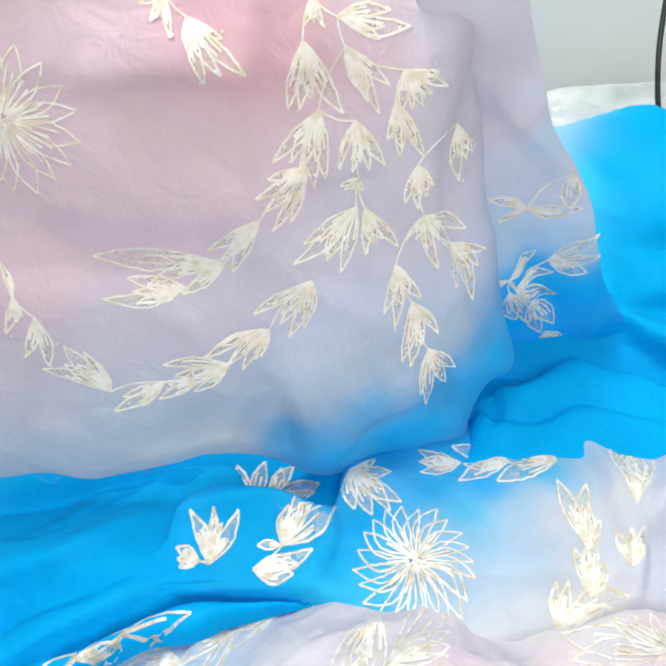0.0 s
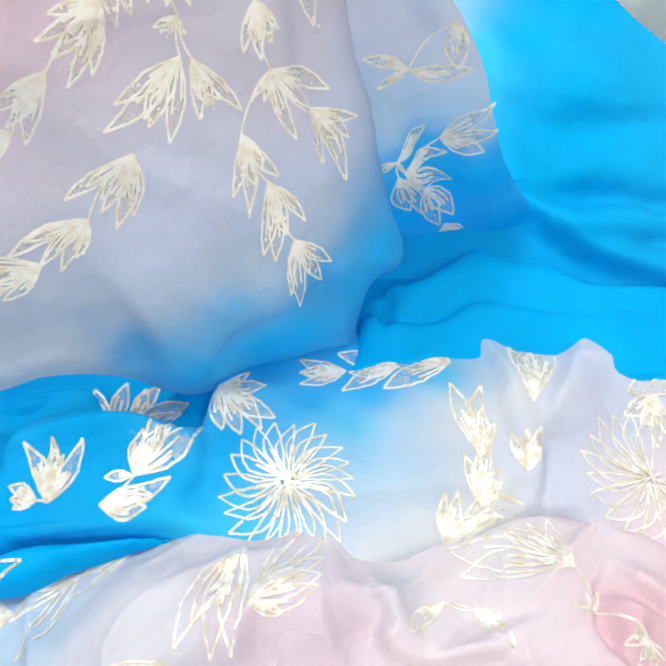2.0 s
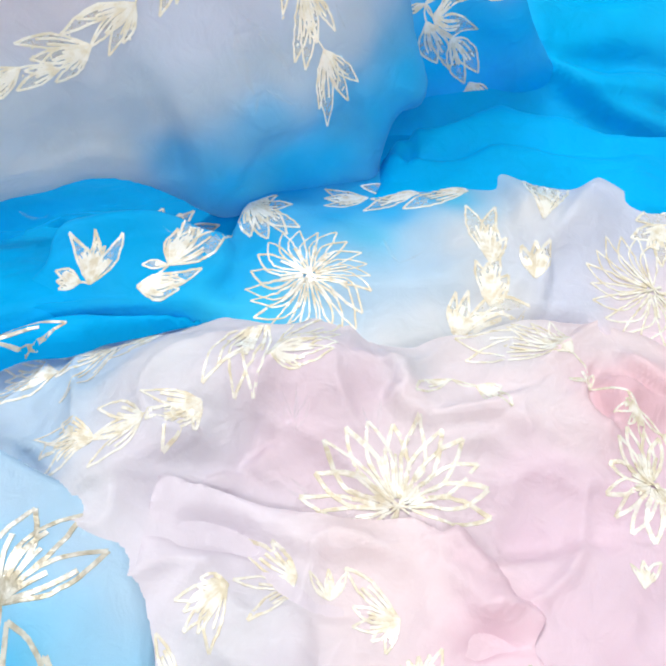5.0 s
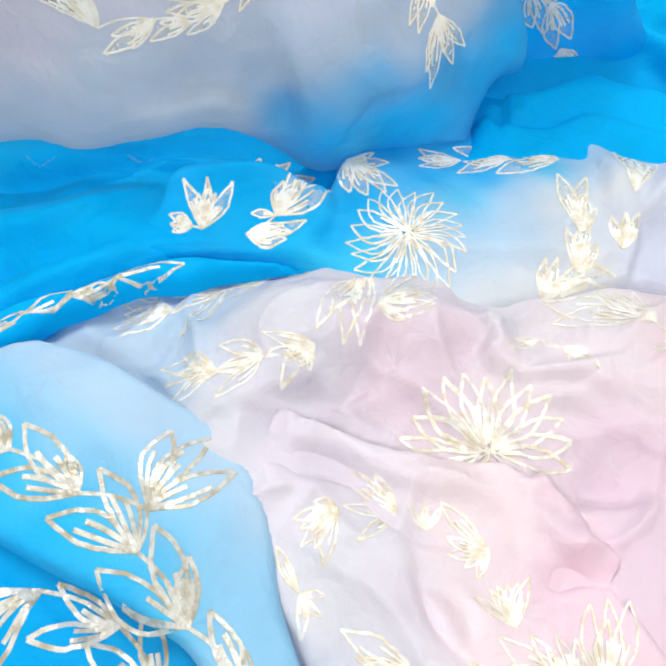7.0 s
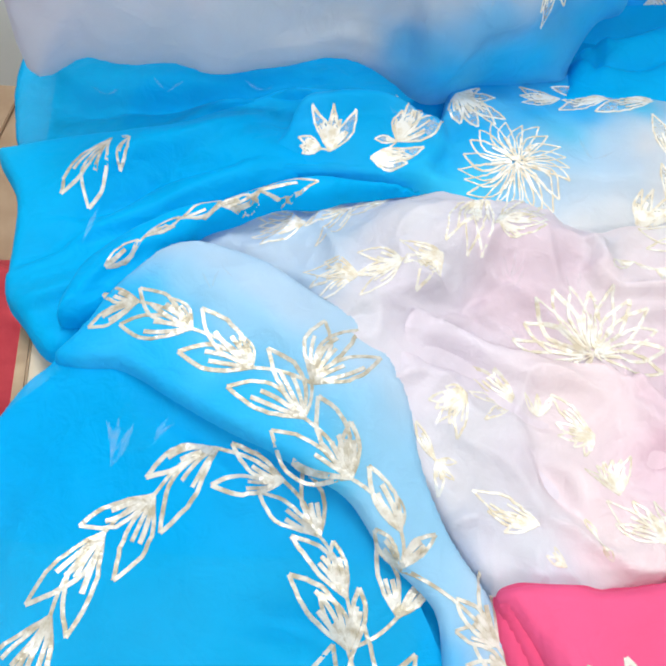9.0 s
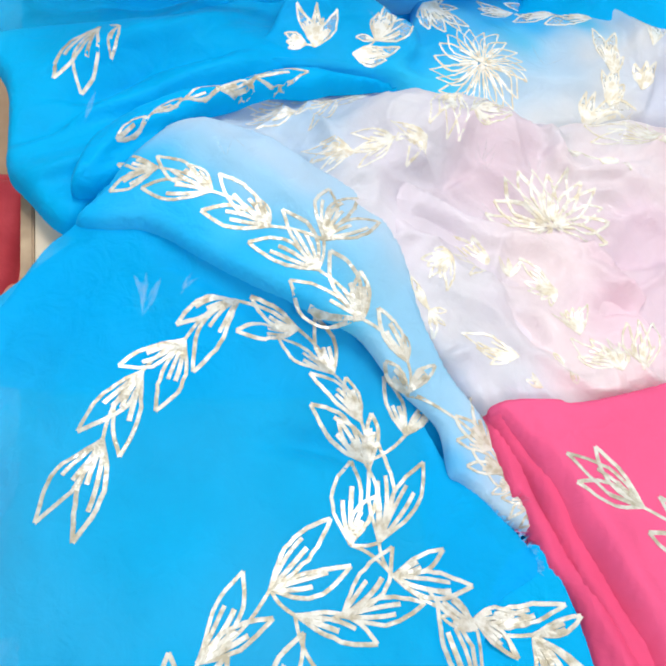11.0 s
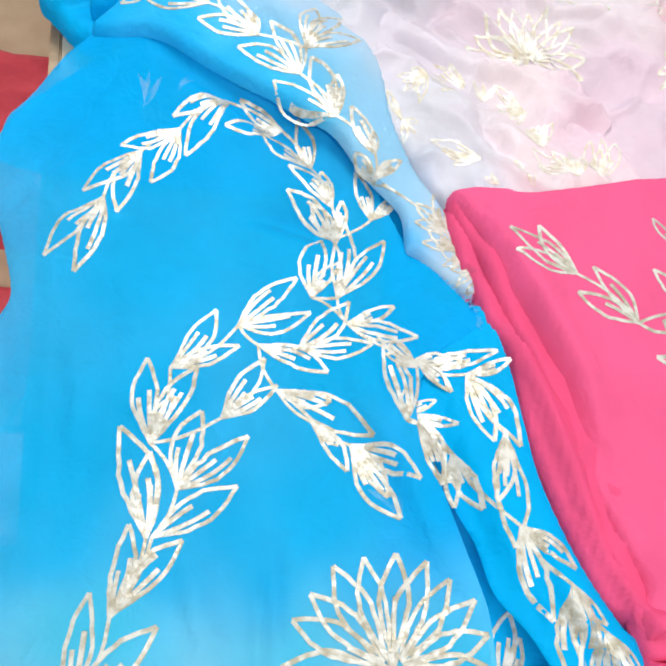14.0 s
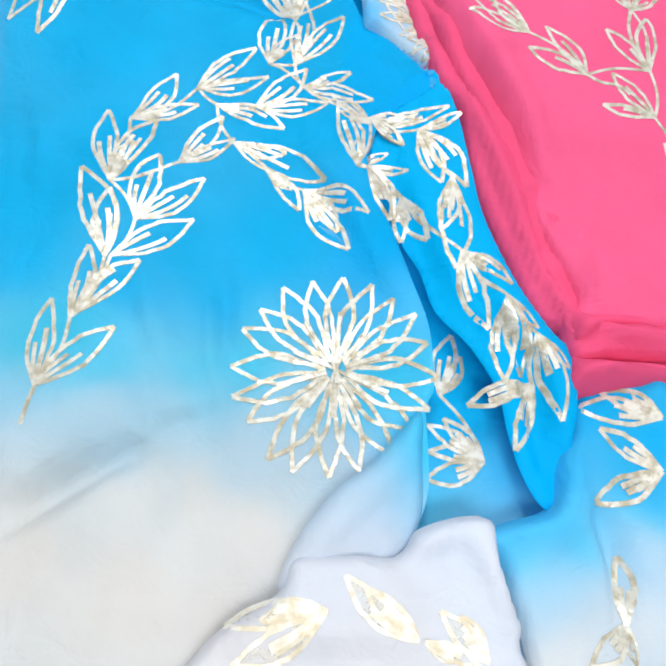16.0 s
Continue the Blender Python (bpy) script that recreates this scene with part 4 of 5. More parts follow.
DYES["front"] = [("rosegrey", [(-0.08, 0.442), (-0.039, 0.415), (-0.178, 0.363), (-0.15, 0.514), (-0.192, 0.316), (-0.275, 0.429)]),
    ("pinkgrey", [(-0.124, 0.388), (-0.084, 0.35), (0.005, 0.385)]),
    # Greyed lavender points paint the panel's weaker light into its dye.
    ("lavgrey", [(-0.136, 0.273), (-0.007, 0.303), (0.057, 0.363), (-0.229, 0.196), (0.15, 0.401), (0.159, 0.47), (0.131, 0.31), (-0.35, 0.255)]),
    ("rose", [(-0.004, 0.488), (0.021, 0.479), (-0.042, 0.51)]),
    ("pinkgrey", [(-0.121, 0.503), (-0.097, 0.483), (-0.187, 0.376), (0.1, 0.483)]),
    # Pale points put the panel's whitish sheen into the dye.
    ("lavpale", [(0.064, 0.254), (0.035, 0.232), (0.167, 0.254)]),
    # Grey-blue points paint the shade above the hem.
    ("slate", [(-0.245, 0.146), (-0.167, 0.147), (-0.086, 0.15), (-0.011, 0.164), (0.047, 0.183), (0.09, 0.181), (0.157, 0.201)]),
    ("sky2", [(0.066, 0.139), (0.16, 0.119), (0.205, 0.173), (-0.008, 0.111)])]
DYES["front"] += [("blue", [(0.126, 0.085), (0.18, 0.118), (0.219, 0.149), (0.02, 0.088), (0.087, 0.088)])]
# More painted shade, at the lower left of the panel.
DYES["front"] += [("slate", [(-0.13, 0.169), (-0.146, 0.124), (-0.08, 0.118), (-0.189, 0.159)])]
SPRIGS["front"] = [[(-0.041, 0.505), (-0.038, 0.462), (-0.044, 0.482), (-0.009, 0.464), (-0.02, 0.489)],
    [(-0.052, 0.521), (-0.055, 0.494), (-0.069, 0.516)],
    [(0.038, 0.48), (0.021, 0.435), (0.03, 0.433), (0.042, 0.441), (0.052, 0.446), (0.064, 0.425)],
    [(0.07, 0.472), (0.077, 0.442), (0.085, 0.43), (0.094, 0.42), (0.104, 0.44)],
    [(0.067, 0.492), (0.126, 0.479), (0.111, 0.491), (0.099, 0.473)],
    [(0.05, 0.508), (0.041, 0.49), (0.054, 0.488)],
    [(0.118, 0.449), (0.111, 0.417), (0.132, 0.42), (0.154, 0.432), (0.146, 0.444)],
    [(0.045, 0.43), (0.003, 0.398), (0.018, 0.395), (0.035, 0.371), (0.045, 0.377)]]
SPRIGS["front"] += [[(0.028, 0.389), (-0.003, 0.386), (-0.015, 0.373), (-0.005, 0.343), (0.012, 0.347)],
    [(-0.014, 0.355), (-0.057, 0.334), (-0.041, 0.311), (-0.044, 0.345)],
    [(-0.046, 0.32), (-0.095, 0.335), (-0.146, 0.341), (-0.085, 0.298)],
    [(-0.08, 0.302), (-0.125, 0.319), (-0.148, 0.306), (-0.123, 0.298)],
    [(0.075, 0.417), (0.057, 0.382), (0.068, 0.378), (0.083, 0.376), (0.097, 0.378)],
    [(0.074, 0.371), (0.066, 0.362), (0.075, 0.36), (0.057, 0.367)],
    [(0.108, 0.427), (0.1, 0.398), (0.11, 0.382), (0.125, 0.39), (0.133, 0.378)],
    [(0.126, 0.373), (0.113, 0.342), (0.125, 0.335), (0.14, 0.352)],
    [(0.07, 0.347), (0.008, 0.311), (0.02, 0.327), (0.038, 0.308), (0.049, 0.294)]]
SPRIGS["front"] += [[(0.077, 0.345), (0.074, 0.304), (0.091, 0.314), (0.106, 0.303)],
    [(0.131, 0.327), (0.114, 0.31), (0.132, 0.297), (0.181, 0.299), (0.144, 0.273)],
    [(0.162, 0.29), (0.165, 0.247), (0.19, 0.221), (0.205, 0.272)],
    [(0.023, 0.293), (-0.03, 0.269), (-0.013, 0.275), (-0.003, 0.239), (0.012, 0.246)],
    [(-0.019, 0.251), (-0.08, 0.238), (-0.065, 0.247), (-0.049, 0.217), (-0.036, 0.224)],
    [(-0.06, 0.227), (-0.115, 0.235), (-0.108, 0.222), (-0.095, 0.203)],
    [(-0.088, 0.213), (-0.126, 0.2), (-0.115, 0.214)],
    [(-0.117, 0.217), (-0.167, 0.192), (-0.156, 0.206), (-0.142, 0.195)],
    [(0.102, 0.287), (0.086, 0.243), (0.096, 0.226), (0.126, 0.248), (0.113, 0.256)]]
SPRIGS["front"] += [[(0.116, 0.246), (0.102, 0.186), (0.111, 0.178), (0.143, 0.204), (0.131, 0.219)],
    [(0.13, 0.192), (0.12, 0.141), (0.13, 0.119), (0.154, 0.138), (0.165, 0.154)],
    [(-0.165, 0.213), (-0.213, 0.248), (-0.19, 0.268), (-0.176, 0.259), (-0.168, 0.242)],
    [(-0.204, 0.299), (-0.223, 0.262), (-0.207, 0.25), (-0.201, 0.286)],
    [(-0.215, 0.318), (-0.216, 0.346), (-0.231, 0.286), (-0.213, 0.3)],
    [(0.17, 0.397), (0.164, 0.363), (0.174, 0.345), (0.188, 0.368)]]
GHOSTS["front"] = [[(0.034, 0.289), (0.025, 0.258), (0.077, 0.278), (0.049, 0.26)],
    [(-0.001, 0.277), (-0.019, 0.254), (-0.01, 0.238)],
    [(0.145, 0.229), (0.168, 0.227), (0.154, 0.203)],
    [(0.058, 0.235), (0.062, 0.165), (0.098, 0.172)],
    [(-0.041, 0.287), (-0.073, 0.271), (-0.022, 0.267)],
    [(0.071, 0.172), (0.058, 0.15), (0.095, 0.152)],
    [(-0.106, 0.398), (-0.125, 0.372), (-0.097, 0.369)]]
BLOOMS["front"] = [((-0.178, 0.454), 0.05, 0.056, 0, 360, 18)]
SHAPES["side"] = [(0.082, 0.575), (0.15, 0.561), (0.174, 0.486), (0.196, 0.432), (0.219, 0.374), (0.258, 0.32), (0.292, 0.263), (0.318, 0.198), (0.359, 0.117), (0.503, -0.087), (0.6, -0.338), (0.406, -0.367), (0.203, -0.293), (0.11, 0.283)]
FOLDS["side"] = [([(0.146, 0.419), (0.176, 0.391), (0.224, 0.341), (0.248, 0.311)], 0.03, 0.012),
    ([(0.207, 0.237), (0.244, 0.178), (0.296, 0.074)], 0.03, -0.014)]
DYES["side"] = [("lavgrey", [(0.155, 0.467), (0.178, 0.376), (0.15, 0.434)]),
    ("lavpale", [(0.224, 0.321), (0.193, 0.308), (0.256, 0.295), (0.18, 0.414)]),
    ("ice", [(0.252, 0.243), (0.298, 0.227), (0.225, 0.369), (0.207, 0.237)]),
    ("blue", [(0.246, 0.165), (0.294, 0.133), (0.235, 0.097), (0.315, -0.006), (0.329, 0.141), (0.389, 0.037)])]
SPRIGS["side"] = [[(0.218, 0.274), (0.176, 0.288), (0.277, 0.271), (0.193, 0.255)],
    [(0.247, 0.321), (0.264, 0.272), (0.265, 0.295)],
    [(0.22, 0.169), (0.247, 0.202), (0.196, 0.159), (0.244, 0.184)],
    [(0.264, 0.187), (0.311, 0.226), (0.321, 0.194), (0.312, 0.169)],
    [(0.229, 0.155), (0.274, 0.168), (0.287, 0.128)],
    [(0.223, 0.15), (0.245, 0.092), (0.262, 0.081)],
    [(0.255, 0.125), (0.301, 0.067), (0.285, 0.057)],
    [(0.291, 0.057), (0.298, -0.014), (0.311, 0.011), (0.324, 0.021)]]
GHOSTS["side"] = []
BLOOMS["side"] = []
SHAPES["back"] = [(0.285, 0.354), (0.352, 0.381), (0.4, 0.394), (0.47, 0.408), (0.526, 0.37), (0.557, 0.332), (0.641, 0.246), (0.679, 0.224), (0.712, 0.138), (0.666, 0.031), (0.653, -0.05), (0.577, -0.088), (0.343, -0.068), (0.157, -0.07), (0.164, 0.073), (0.228, 0.19)]
FOLDS["back"] = [([(0.365, 0.197), (0.371, 0.135), (0.392, 0.1), (0.445, 0.049), (0.522, 0.013), (0.613, -0.013)], 0.035, 0.03),
    ([(0.381, 0.11), (0.45, 0.098), (0.518, 0.1), (0.621, 0.071)], 0.03, -0.022),
    ([(0.397, 0.121), (0.481, 0.129), (0.555, 0.11), (0.619, 0.101)], 0.03, 0.012),
    ([(0.516, 0.042), (0.571, 0.041), (0.618, 0.034)], 0.025, -0.018),
    ([(0.415, 0.066), (0.491, 0.065), (0.557, 0.054), (0.619, 0.045)], 0.03, 0.014),
    ([(0.371, 0.203), (0.455, 0.188), (0.54, 0.197), (0.633, 0.181)], 0.04, -0.014),
    ([(0.433, 0.228), (0.516, 0.22), (0.635, 0.213)], 0.05, 0.012)]
DYES["back"] = [("blue", [(0.409, 0.307), (0.419, 0.125), (0.375, -0.015), (0.27, -0.001), (0.302, 0.07), (0.473, 0.366), (0.453, 0.21)]),
    ("mist", [(0.326, 0.353)]),
    ("sky", [(0.344, 0.295)])]
SPRIGS["back"] = []
GHOSTS["back"] = []
BLOOMS["back"] = []

STEMS = {"main": [[(-0.203, -0.501), (-0.205, -0.516), (-0.205, -0.533)]], "pink": [[(0.209, -0.197), (0.222, -0.203), (0.237, -0.204), (0.247, -0.213)], [(0.259, -0.112), (0.253, -0.135), (0.256, -0.157)]]}


def part(name, verts, faces, mat, parent=None, label="", smooth=True):
    me = bpy.data.meshes.new(name)
    me.from_pydata([tuple(map(float, p)) for p in verts], [], faces)
    me.materials.append(mat)
    if smooth:
        me.polygons.foreach_set("use_smooth", [True] * len(me.polygons))
    me.update()
    ob = new(name, me)
    if parent is not None:
        ob.parent = parent
    if label:
        tagged(ob, label)
    return ob


def empty(name, label, category, group="", kind=""):
    return tagged(new(name), label, category, group, kind)


LAYERS = {n: Layer(*f, outline=SHAPES[n], folds=FOLDS[n]) for n, f in FORMS.items()}
LAYERS["heap2"].below = LAYERS["heap"]


def cloth(key, name, mat, parent, label="", step=0.005):
    """A sheet of cloth cut to its outline, laid in its form and dyed."""
    L = LAYERS[key]
    lo, hi = L.line.min(0) - step, L.line.max(0) + step
    us, vs = np.arange(lo[0], hi[0] + step, step), np.arange(lo[1], hi[1] + step, step)
    U, V = np.meshgrid(us, vs, indexing="ij")
    inside = is_inside(U, V, L.line)
    _, _, _, NU, NV = to_line(U, V, L.line, True)
    keep = inside[:-1, :-1] | inside[1:, :-1] | inside[:-1, 1:] | inside[1:, 1:]
    H = L.height(U, V)
    L.bake(us, vs, H)
    U, V = np.where(inside, U, NU), np.where(inside, V, NV)
    P = L.place(U.ravel(), V.ravel(), 0.0, H.ravel())
    idx = np.arange(U.size).reshape(U.shape)
    quads = np.stack([idx[:-1, :-1][keep], idx[1:, :-1][keep], idx[1:, 1:][keep], idx[:-1, 1:][keep]], 1)
    used, inv = np.unique(quads, return_inverse=True)
    ob = part(name, P[used], inv.reshape(quads.shape).tolist(), mat, parent, label)
    u, v = U.ravel()[used], V.ravel()[used]
    wu, wv = u + 0.014 * ripple(u, v, 31, 0.05), v + 0.014 * ripple(u, v, 37, 0.05)
    total, colour = np.zeros(len(u)), np.zeros((len(u), 3))
    for dye, points in DYES[key]:
        for x, y in points:
            w = 1 / ((wu - x) ** 2 + (wv - y) ** 2 + 0.0006) ** 1.75
            total += w
            colour += w[:, None] * np.array(DYE[dye])
    rgba = np.ones((len(u), 4), np.float32)
    rgba[:, :3] = colour / total[:, None]
    ob.data.color_attributes.new("dye", "FLOAT_COLOR", "POINT").data.foreach_set("color", rgba.ravel())
    return ob


class Ribbons:
    """Gathers flat ribbon strips, and the net inside them, that follow a lie of cloth."""

    def __init__(self, layer):
        self.layer, self.verts, self.faces, self.nets, self.count = layer, [], [], [], 0

    def strip(self, line, width, lift=0.0):
        line = np.array(line, float)
        way = np.gradient(line, axis=0)
        way /= np.maximum(np.linalg.norm(way, axis=1, keepdims=True), 1e-9)
        across = np.stack([-way[:, 1], way[:, 0]], 1)
        width = np.broadcast_to(width, len(line))[:, None]
        base, n = self.count, len(line)
        for k, up in ((-0.5, 0.0002), (-0.44, 0.0005), (0.44, 0.0005), (0.5, 0.0002)):
            q = line + across * (k * width)
            self.verts.append(self.layer.place(q[:, 0], q[:, 1], up + lift))
        self.count += 4 * n
        for r in range(3):
            for i in range(n - 1):
                a, b = base + r * n + i, base + (r + 1) * n + i
                self.faces.append((a, a + 1, b + 1, b))

    def net(self, left, right, lift=0.0003):
        base, n = self.count, len(left)
        for k in (0.0, 0.5, 1.0):
            q = left * (1 - k) + right * k
            self.verts.append(self.layer.place(q[:, 0], q[:, 1], lift))
        self.count += 3 * n
        for r in range(2):
            for i in range(n - 1):
                a, b = base + r * n + i, base + (r + 1) * n + i
                self.nets.append((a, a + 1, b + 1, b))

    def leaf(self, hub, tip, rnd, ribbon=0.004, inner=2, plump=0.15, bend=0.0, filled=False, edged=True, stretch=1.0):
        hub, tip = np.array(hub, float), np.array(tip, float)
        d = tip - hub
        size = max(np.linalg.norm(d), 1e-4)
        d /= size
        n = np.array([-d[1], d[0] * stretch])
        s = np.linspace(0, 1, 13)
        ribbon = min(ribbon, size * 0.085)
        skew = rnd.uniform(0.95, 1.2)
        belly = np.sin(np.pi * s ** skew) ** rnd.uniform(0.95, 1.15)
        arc = bend * size * np.sin(np.pi * s)
        sides = []
        for side in (-1, 1):
            w = plump * size * rnd.uniform(0.85, 1.12) * belly + 0.012 * size * np.array([rnd.uniform(-1, 1) for _ in s]) * belly
            line = hub + np.outer(s * size, d) + np.outer(side * w + arc, n)
            sides.append(line)
            if edged:
                taper = np.clip(0.9 + 0.4 * s, 0, 1) * rnd.uniform(0.9, 1.1)
                self.strip(line, ribbon * taper, 0.00005 + 0.00005 * side)
        if filled or not edged:
            self.net(*sides)
        for k in range(inner if edged else 0):
            off = rnd.uniform(-0.3, 0.3) if inner == 1 else (k / (inner - 1) - 0.5) * (0.75 if inner < 4 else 1.15) + rnd.uniform(-0.1, 0.1)
            reach = rnd.uniform(0.45, 0.72) if inner < 4 else rnd.uniform(0.6, 1.0)
            q = np.linspace(0.0, reach, 8)
            w = off * plump * size * np.sin(np.pi * q ** skew) ** 0.85
            line = hub + np.outer(q * size, d) + np.outer(w + bend * size * np.sin(np.pi * q), n)
            wide = ribbon * (rnd.uniform(0.95, 1.25) if inner < 4 else rnd.uniform(0.4, 0.7))
            self.strip(line, wide * np.clip(0.85 + 1.5 * q, 0, 1), 0.0002 + 0.00008 * k)

    def glint_sequin(self, at, size, lift=0.0006):
        """A tiny faceted disc for a glint, tilted its own way by the cloth."""
        s = np.linspace(-1, 1, 5)[:, None]
        self.strip(np.array(at) + s * size * np.array([0.5, 0.86]), size * 1.3 * np.sqrt(np.clip(1.05 - s[:, 0] ** 2, 0, 1)), lift)

    def made(self, name, mats, parent, label=""):
        ob = part(name, np.concatenate(self.verts), self.faces + self.nets, mats[0], parent, label, smooth=False)
        if self.nets:
            ob.data.materials.append(mats[1])
            ob.data.polygons.foreach_set("material_index", [0] * len(self.faces) + [1] * len(self.nets))
        return ob


def fanned(hub, tips, rnd):
    """Sets a shorter leaf in every wide gap of a sprig."""
    ways = sorted((np.array(t) - np.array(hub) for t in tips), key=lambda w: math.atan2(w[1], w[0]))
    out = list(ways)
    for a, b in zip(ways, ways[1:] + ways[:1]):
        la, lb = np.linalg.norm(a), np.linalg.norm(b)
        turn = math.acos(max(-1.0, min(1.0, float(a @ b) / max(la * lb, 1e-9))))
        if len(ways) > 1 and 0.45 < turn < 1.7:
            mid = a / la + b / lb
            out.append(mid / np.linalg.norm(mid) * 0.5 * (la + lb) * rnd.uniform(0.75, 0.95))
    return [tuple(np.array(hub) + w) for w in out]


def embroider(key, cloth_part, mat, ribbon=0.0034, inner=3, plump=0.15, joined=0.085, filled=False, stretch=1.0, glint_sequins=0, fan=False):
    """Sews every leaf sprig and flower of a lie of cloth on to it."""
    L, rnd = LAYERS[key], random.Random(len(key) * 7 + 3)
    hubs = [np.array(s[0]) for s in SPRIGS[key]]
    for i, (hub, *tips) in enumerate(SPRIGS[key]):
        r = Ribbons(L)
        tips = fanned(hub, tips, rnd) if fan else tips
        for tip in tips:
            r.leaf(hub, tip, rnd, ribbon, inner, plump * rnd.uniform(0.85, 1.1), rnd.uniform(-0.07, 0.07), filled, True, stretch)
        mean = np.mean([np.array(t) - hubs[i] for t in tips], 0)
        mean /= max(np.linalg.norm(mean), 1e-6)
        best = None
        for j, other in enumerate(hubs):
            gap = other - hubs[i]
            far = np.linalg.norm(gap)
            if j != i and 0.008 < far < joined and gap @ mean < -0.25 * far and (best is None or far < best[0]):
                best = (far, other)
        if best:
            s = np.linspace(0, 1, 9)[:, None]
            gap = best[1] - hubs[i]
            sway = np.array([-gap[1], gap[0]]) * 0.08
            r.strip(hubs[i] + s * gap + np.sin(np.pi * s) * sway, ribbon * 0.85)
        for tip in tips:
            # Small pale discs stand in for the foil's glints towards the leaf tips.
            for k in range(glint_sequins):
                s = rnd.uniform(0.35, 1.0)
                spread = np.array([rnd.uniform(-0.004, 0.004), rnd.uniform(-0.004, 0.004)])
                r.glint_sequin(hubs[i] * (1 - s) + np.array(tip) * s + spread, rnd.uniform(0.001, 0.0017))
        r.made("leaf_sprig", (mat, NET), cloth_part)
    for centre, wide, tall, start, end, petals in BLOOMS[key]:
        r = Ribbons(L)
        c = np.array(centre)
        full = end - start >= 360
        for k in range(petals):
            a = radians(start + (end - start) * k / (petals if full else petals - 1) + rnd.uniform(-2, 2))
            d = np.array([wide * math.cos(a), tall * math.sin(a)])
            r.leaf(c + 0.1 * d, c + rnd.uniform(0.93, 1.04) * d, rnd, ribbon * {"main": 1.05, "heap": 1.5}.get(key, 0.75), 2 if key == "front" else 0, 0.15, rnd.uniform(-0.03, 0.03) + (0.12 if key == "band" else 0.0))
            q = np.linspace(0.1, rnd.uniform(0.4, 0.6), 6)[:, None]
            if k % 2 or key == "heap":
                r.strip(c + q * d, ribbon * 0.95, 0.0008)
        for k in range(9):
            a = rnd.uniform(0, 6.28)
            d = np.array([wide * math.cos(a), tall * math.sin(a)])
            r.strip(c + np.linspace(-0.13, 0.13, 5)[:, None] * d, ribbon * 0.8, 0.001 + 0.00015 * k)
        r.made("flower_motif", (mat, NET), cloth_part)
    for points in STEMS.get(key, ()):
        r = Ribbons(L)
        r.strip(smooth_line(points, 6), ribbon)
        r.made("stem", (mat, NET), cloth_part)
    for hub, *tips in GHOSTS[key]:
        r = Ribbons(L)
        for tip in tips:
            r.leaf(hub, tip, rnd, ribbon, 0, 0.06, rnd.uniform(-0.08, 0.08), True, False)
        part("veiled_sprig", np.concatenate(r.verts), r.nets, VEIL, cloth_part, "faint sprig of a lower layer showing through")


def block(name, lo, hi, mat, parent=None, label="", bevel=0.004):
    bm = bmesh.new()
    bmesh.ops.create_cube(bm, size=1)
    for v in bm.verts:
        v.co = [lo[i] + (v.co[i] + 0.5) * (hi[i] - lo[i]) for i in range(3)]
    if bevel:
        bmesh.ops.bevel(bm, geom=bm.edges[:], offset=bevel, segments=2, affect="EDGES")
    me = bpy.data.meshes.new(name)
    bm.to_mesh(me)
    bm.free()
    me.materials.append(mat)
    ob = new(name, me)
    if parent is not None:
        ob.parent = parent
    if label:
        tagged(ob, label)
    return ob


# ---- the room ----
FLOOR_Z, TOP_Z = -0.78, -0.022
tagged(block("floor", (-2.2, -3.0, FLOOR_Z - 0.1), (2.2, 1.35, FLOOR_Z), FLOOR, bevel=0), "brown shop floor", "floor", kind="structure")
tagged(block("ceiling", (-2.2, -3.0, 2.0), (2.2, 1.35, 2.1), CEILING, bevel=0), "plain white ceiling", "ceiling", kind="structure")
for wall, lo, hi in (("wall_north", (-2.2, 1.2, FLOOR_Z), (2.2, 1.35, 2.0)), ("wall_south", (-2.2, -3.1, FLOOR_Z), (2.2, -3.0, 2.0)),
                     ("wall_west", (-2.3, -3.0, FLOOR_Z), (-2.2, 1.2, 2.0)), ("wall_east", (2.2, -3.0, FLOOR_Z), (2.3, 1.2, 2.0))):
    tagged(block(wall, lo, hi, PAINT, bevel=0), "pale grey-green painted wall", "wall", kind="structure")

# ---- the table ----
table = empty("table", "cream laminate table with a worn wooden edge", "table")
table.matrix_world = pose(-0.362, 0, 0, 0, 0, 11.3)
block("tabletop", (0.014, -1.0, TOP_Z - 0.03), (1.4, 0.85, TOP_Z), LAMINATE, table, "cream laminate top", 0.002)
block("edge_strip", (0, -1.0, TOP_Z - 0.034), (0.013, 0.85, TOP_Z - 0.001), EDGE, table, "worn brown wooden edge strip", 0.002)
for x in (0.05, 1.3):
    for y in (-0.95, 0.75):
        block("leg", (x, y, FLOOR_Z), (x + 0.05, y + 0.05, TOP_Z - 0.03), EDGE, table)

# ---- the sari spread over the table ----
sari = empty("sari", "blue, white and pink ombre sari with ribbon embroidery, crumpled", "sari")
under = cloth("under", "lower_layer", DENSE, sari, "blue under layer of the folded cloth", 0.01)
trough = cloth("trough", "blue_fold", SHEER, sari, "bright blue fold lying in the hollow", 0.006)
main = cloth("main", "spread_panel", SHEER, sari, "sheer bright blue panel fading to white")
border = cloth("border", "border_fold", DENSE, sari, "bright blue border fold with ribbon vine", 0.004)
strip = cloth("strip", "turned_fold", DENSE, sari, "turned fold from blue to icy sky blue", 0.004)
heap = cloth("heap", "crumpled_fold", DENSE, sari, "crumpled fold fading from ice blue to rose pink", 0.003)
heap2 = cloth("heap2", "overlapping_fold", DENSE, sari, "lavender to pink overlapping fold", 0.003)
band = cloth("band", "raised_fold", DENSE, sari, "raised fold from bright blue to white and lavender", 0.004)
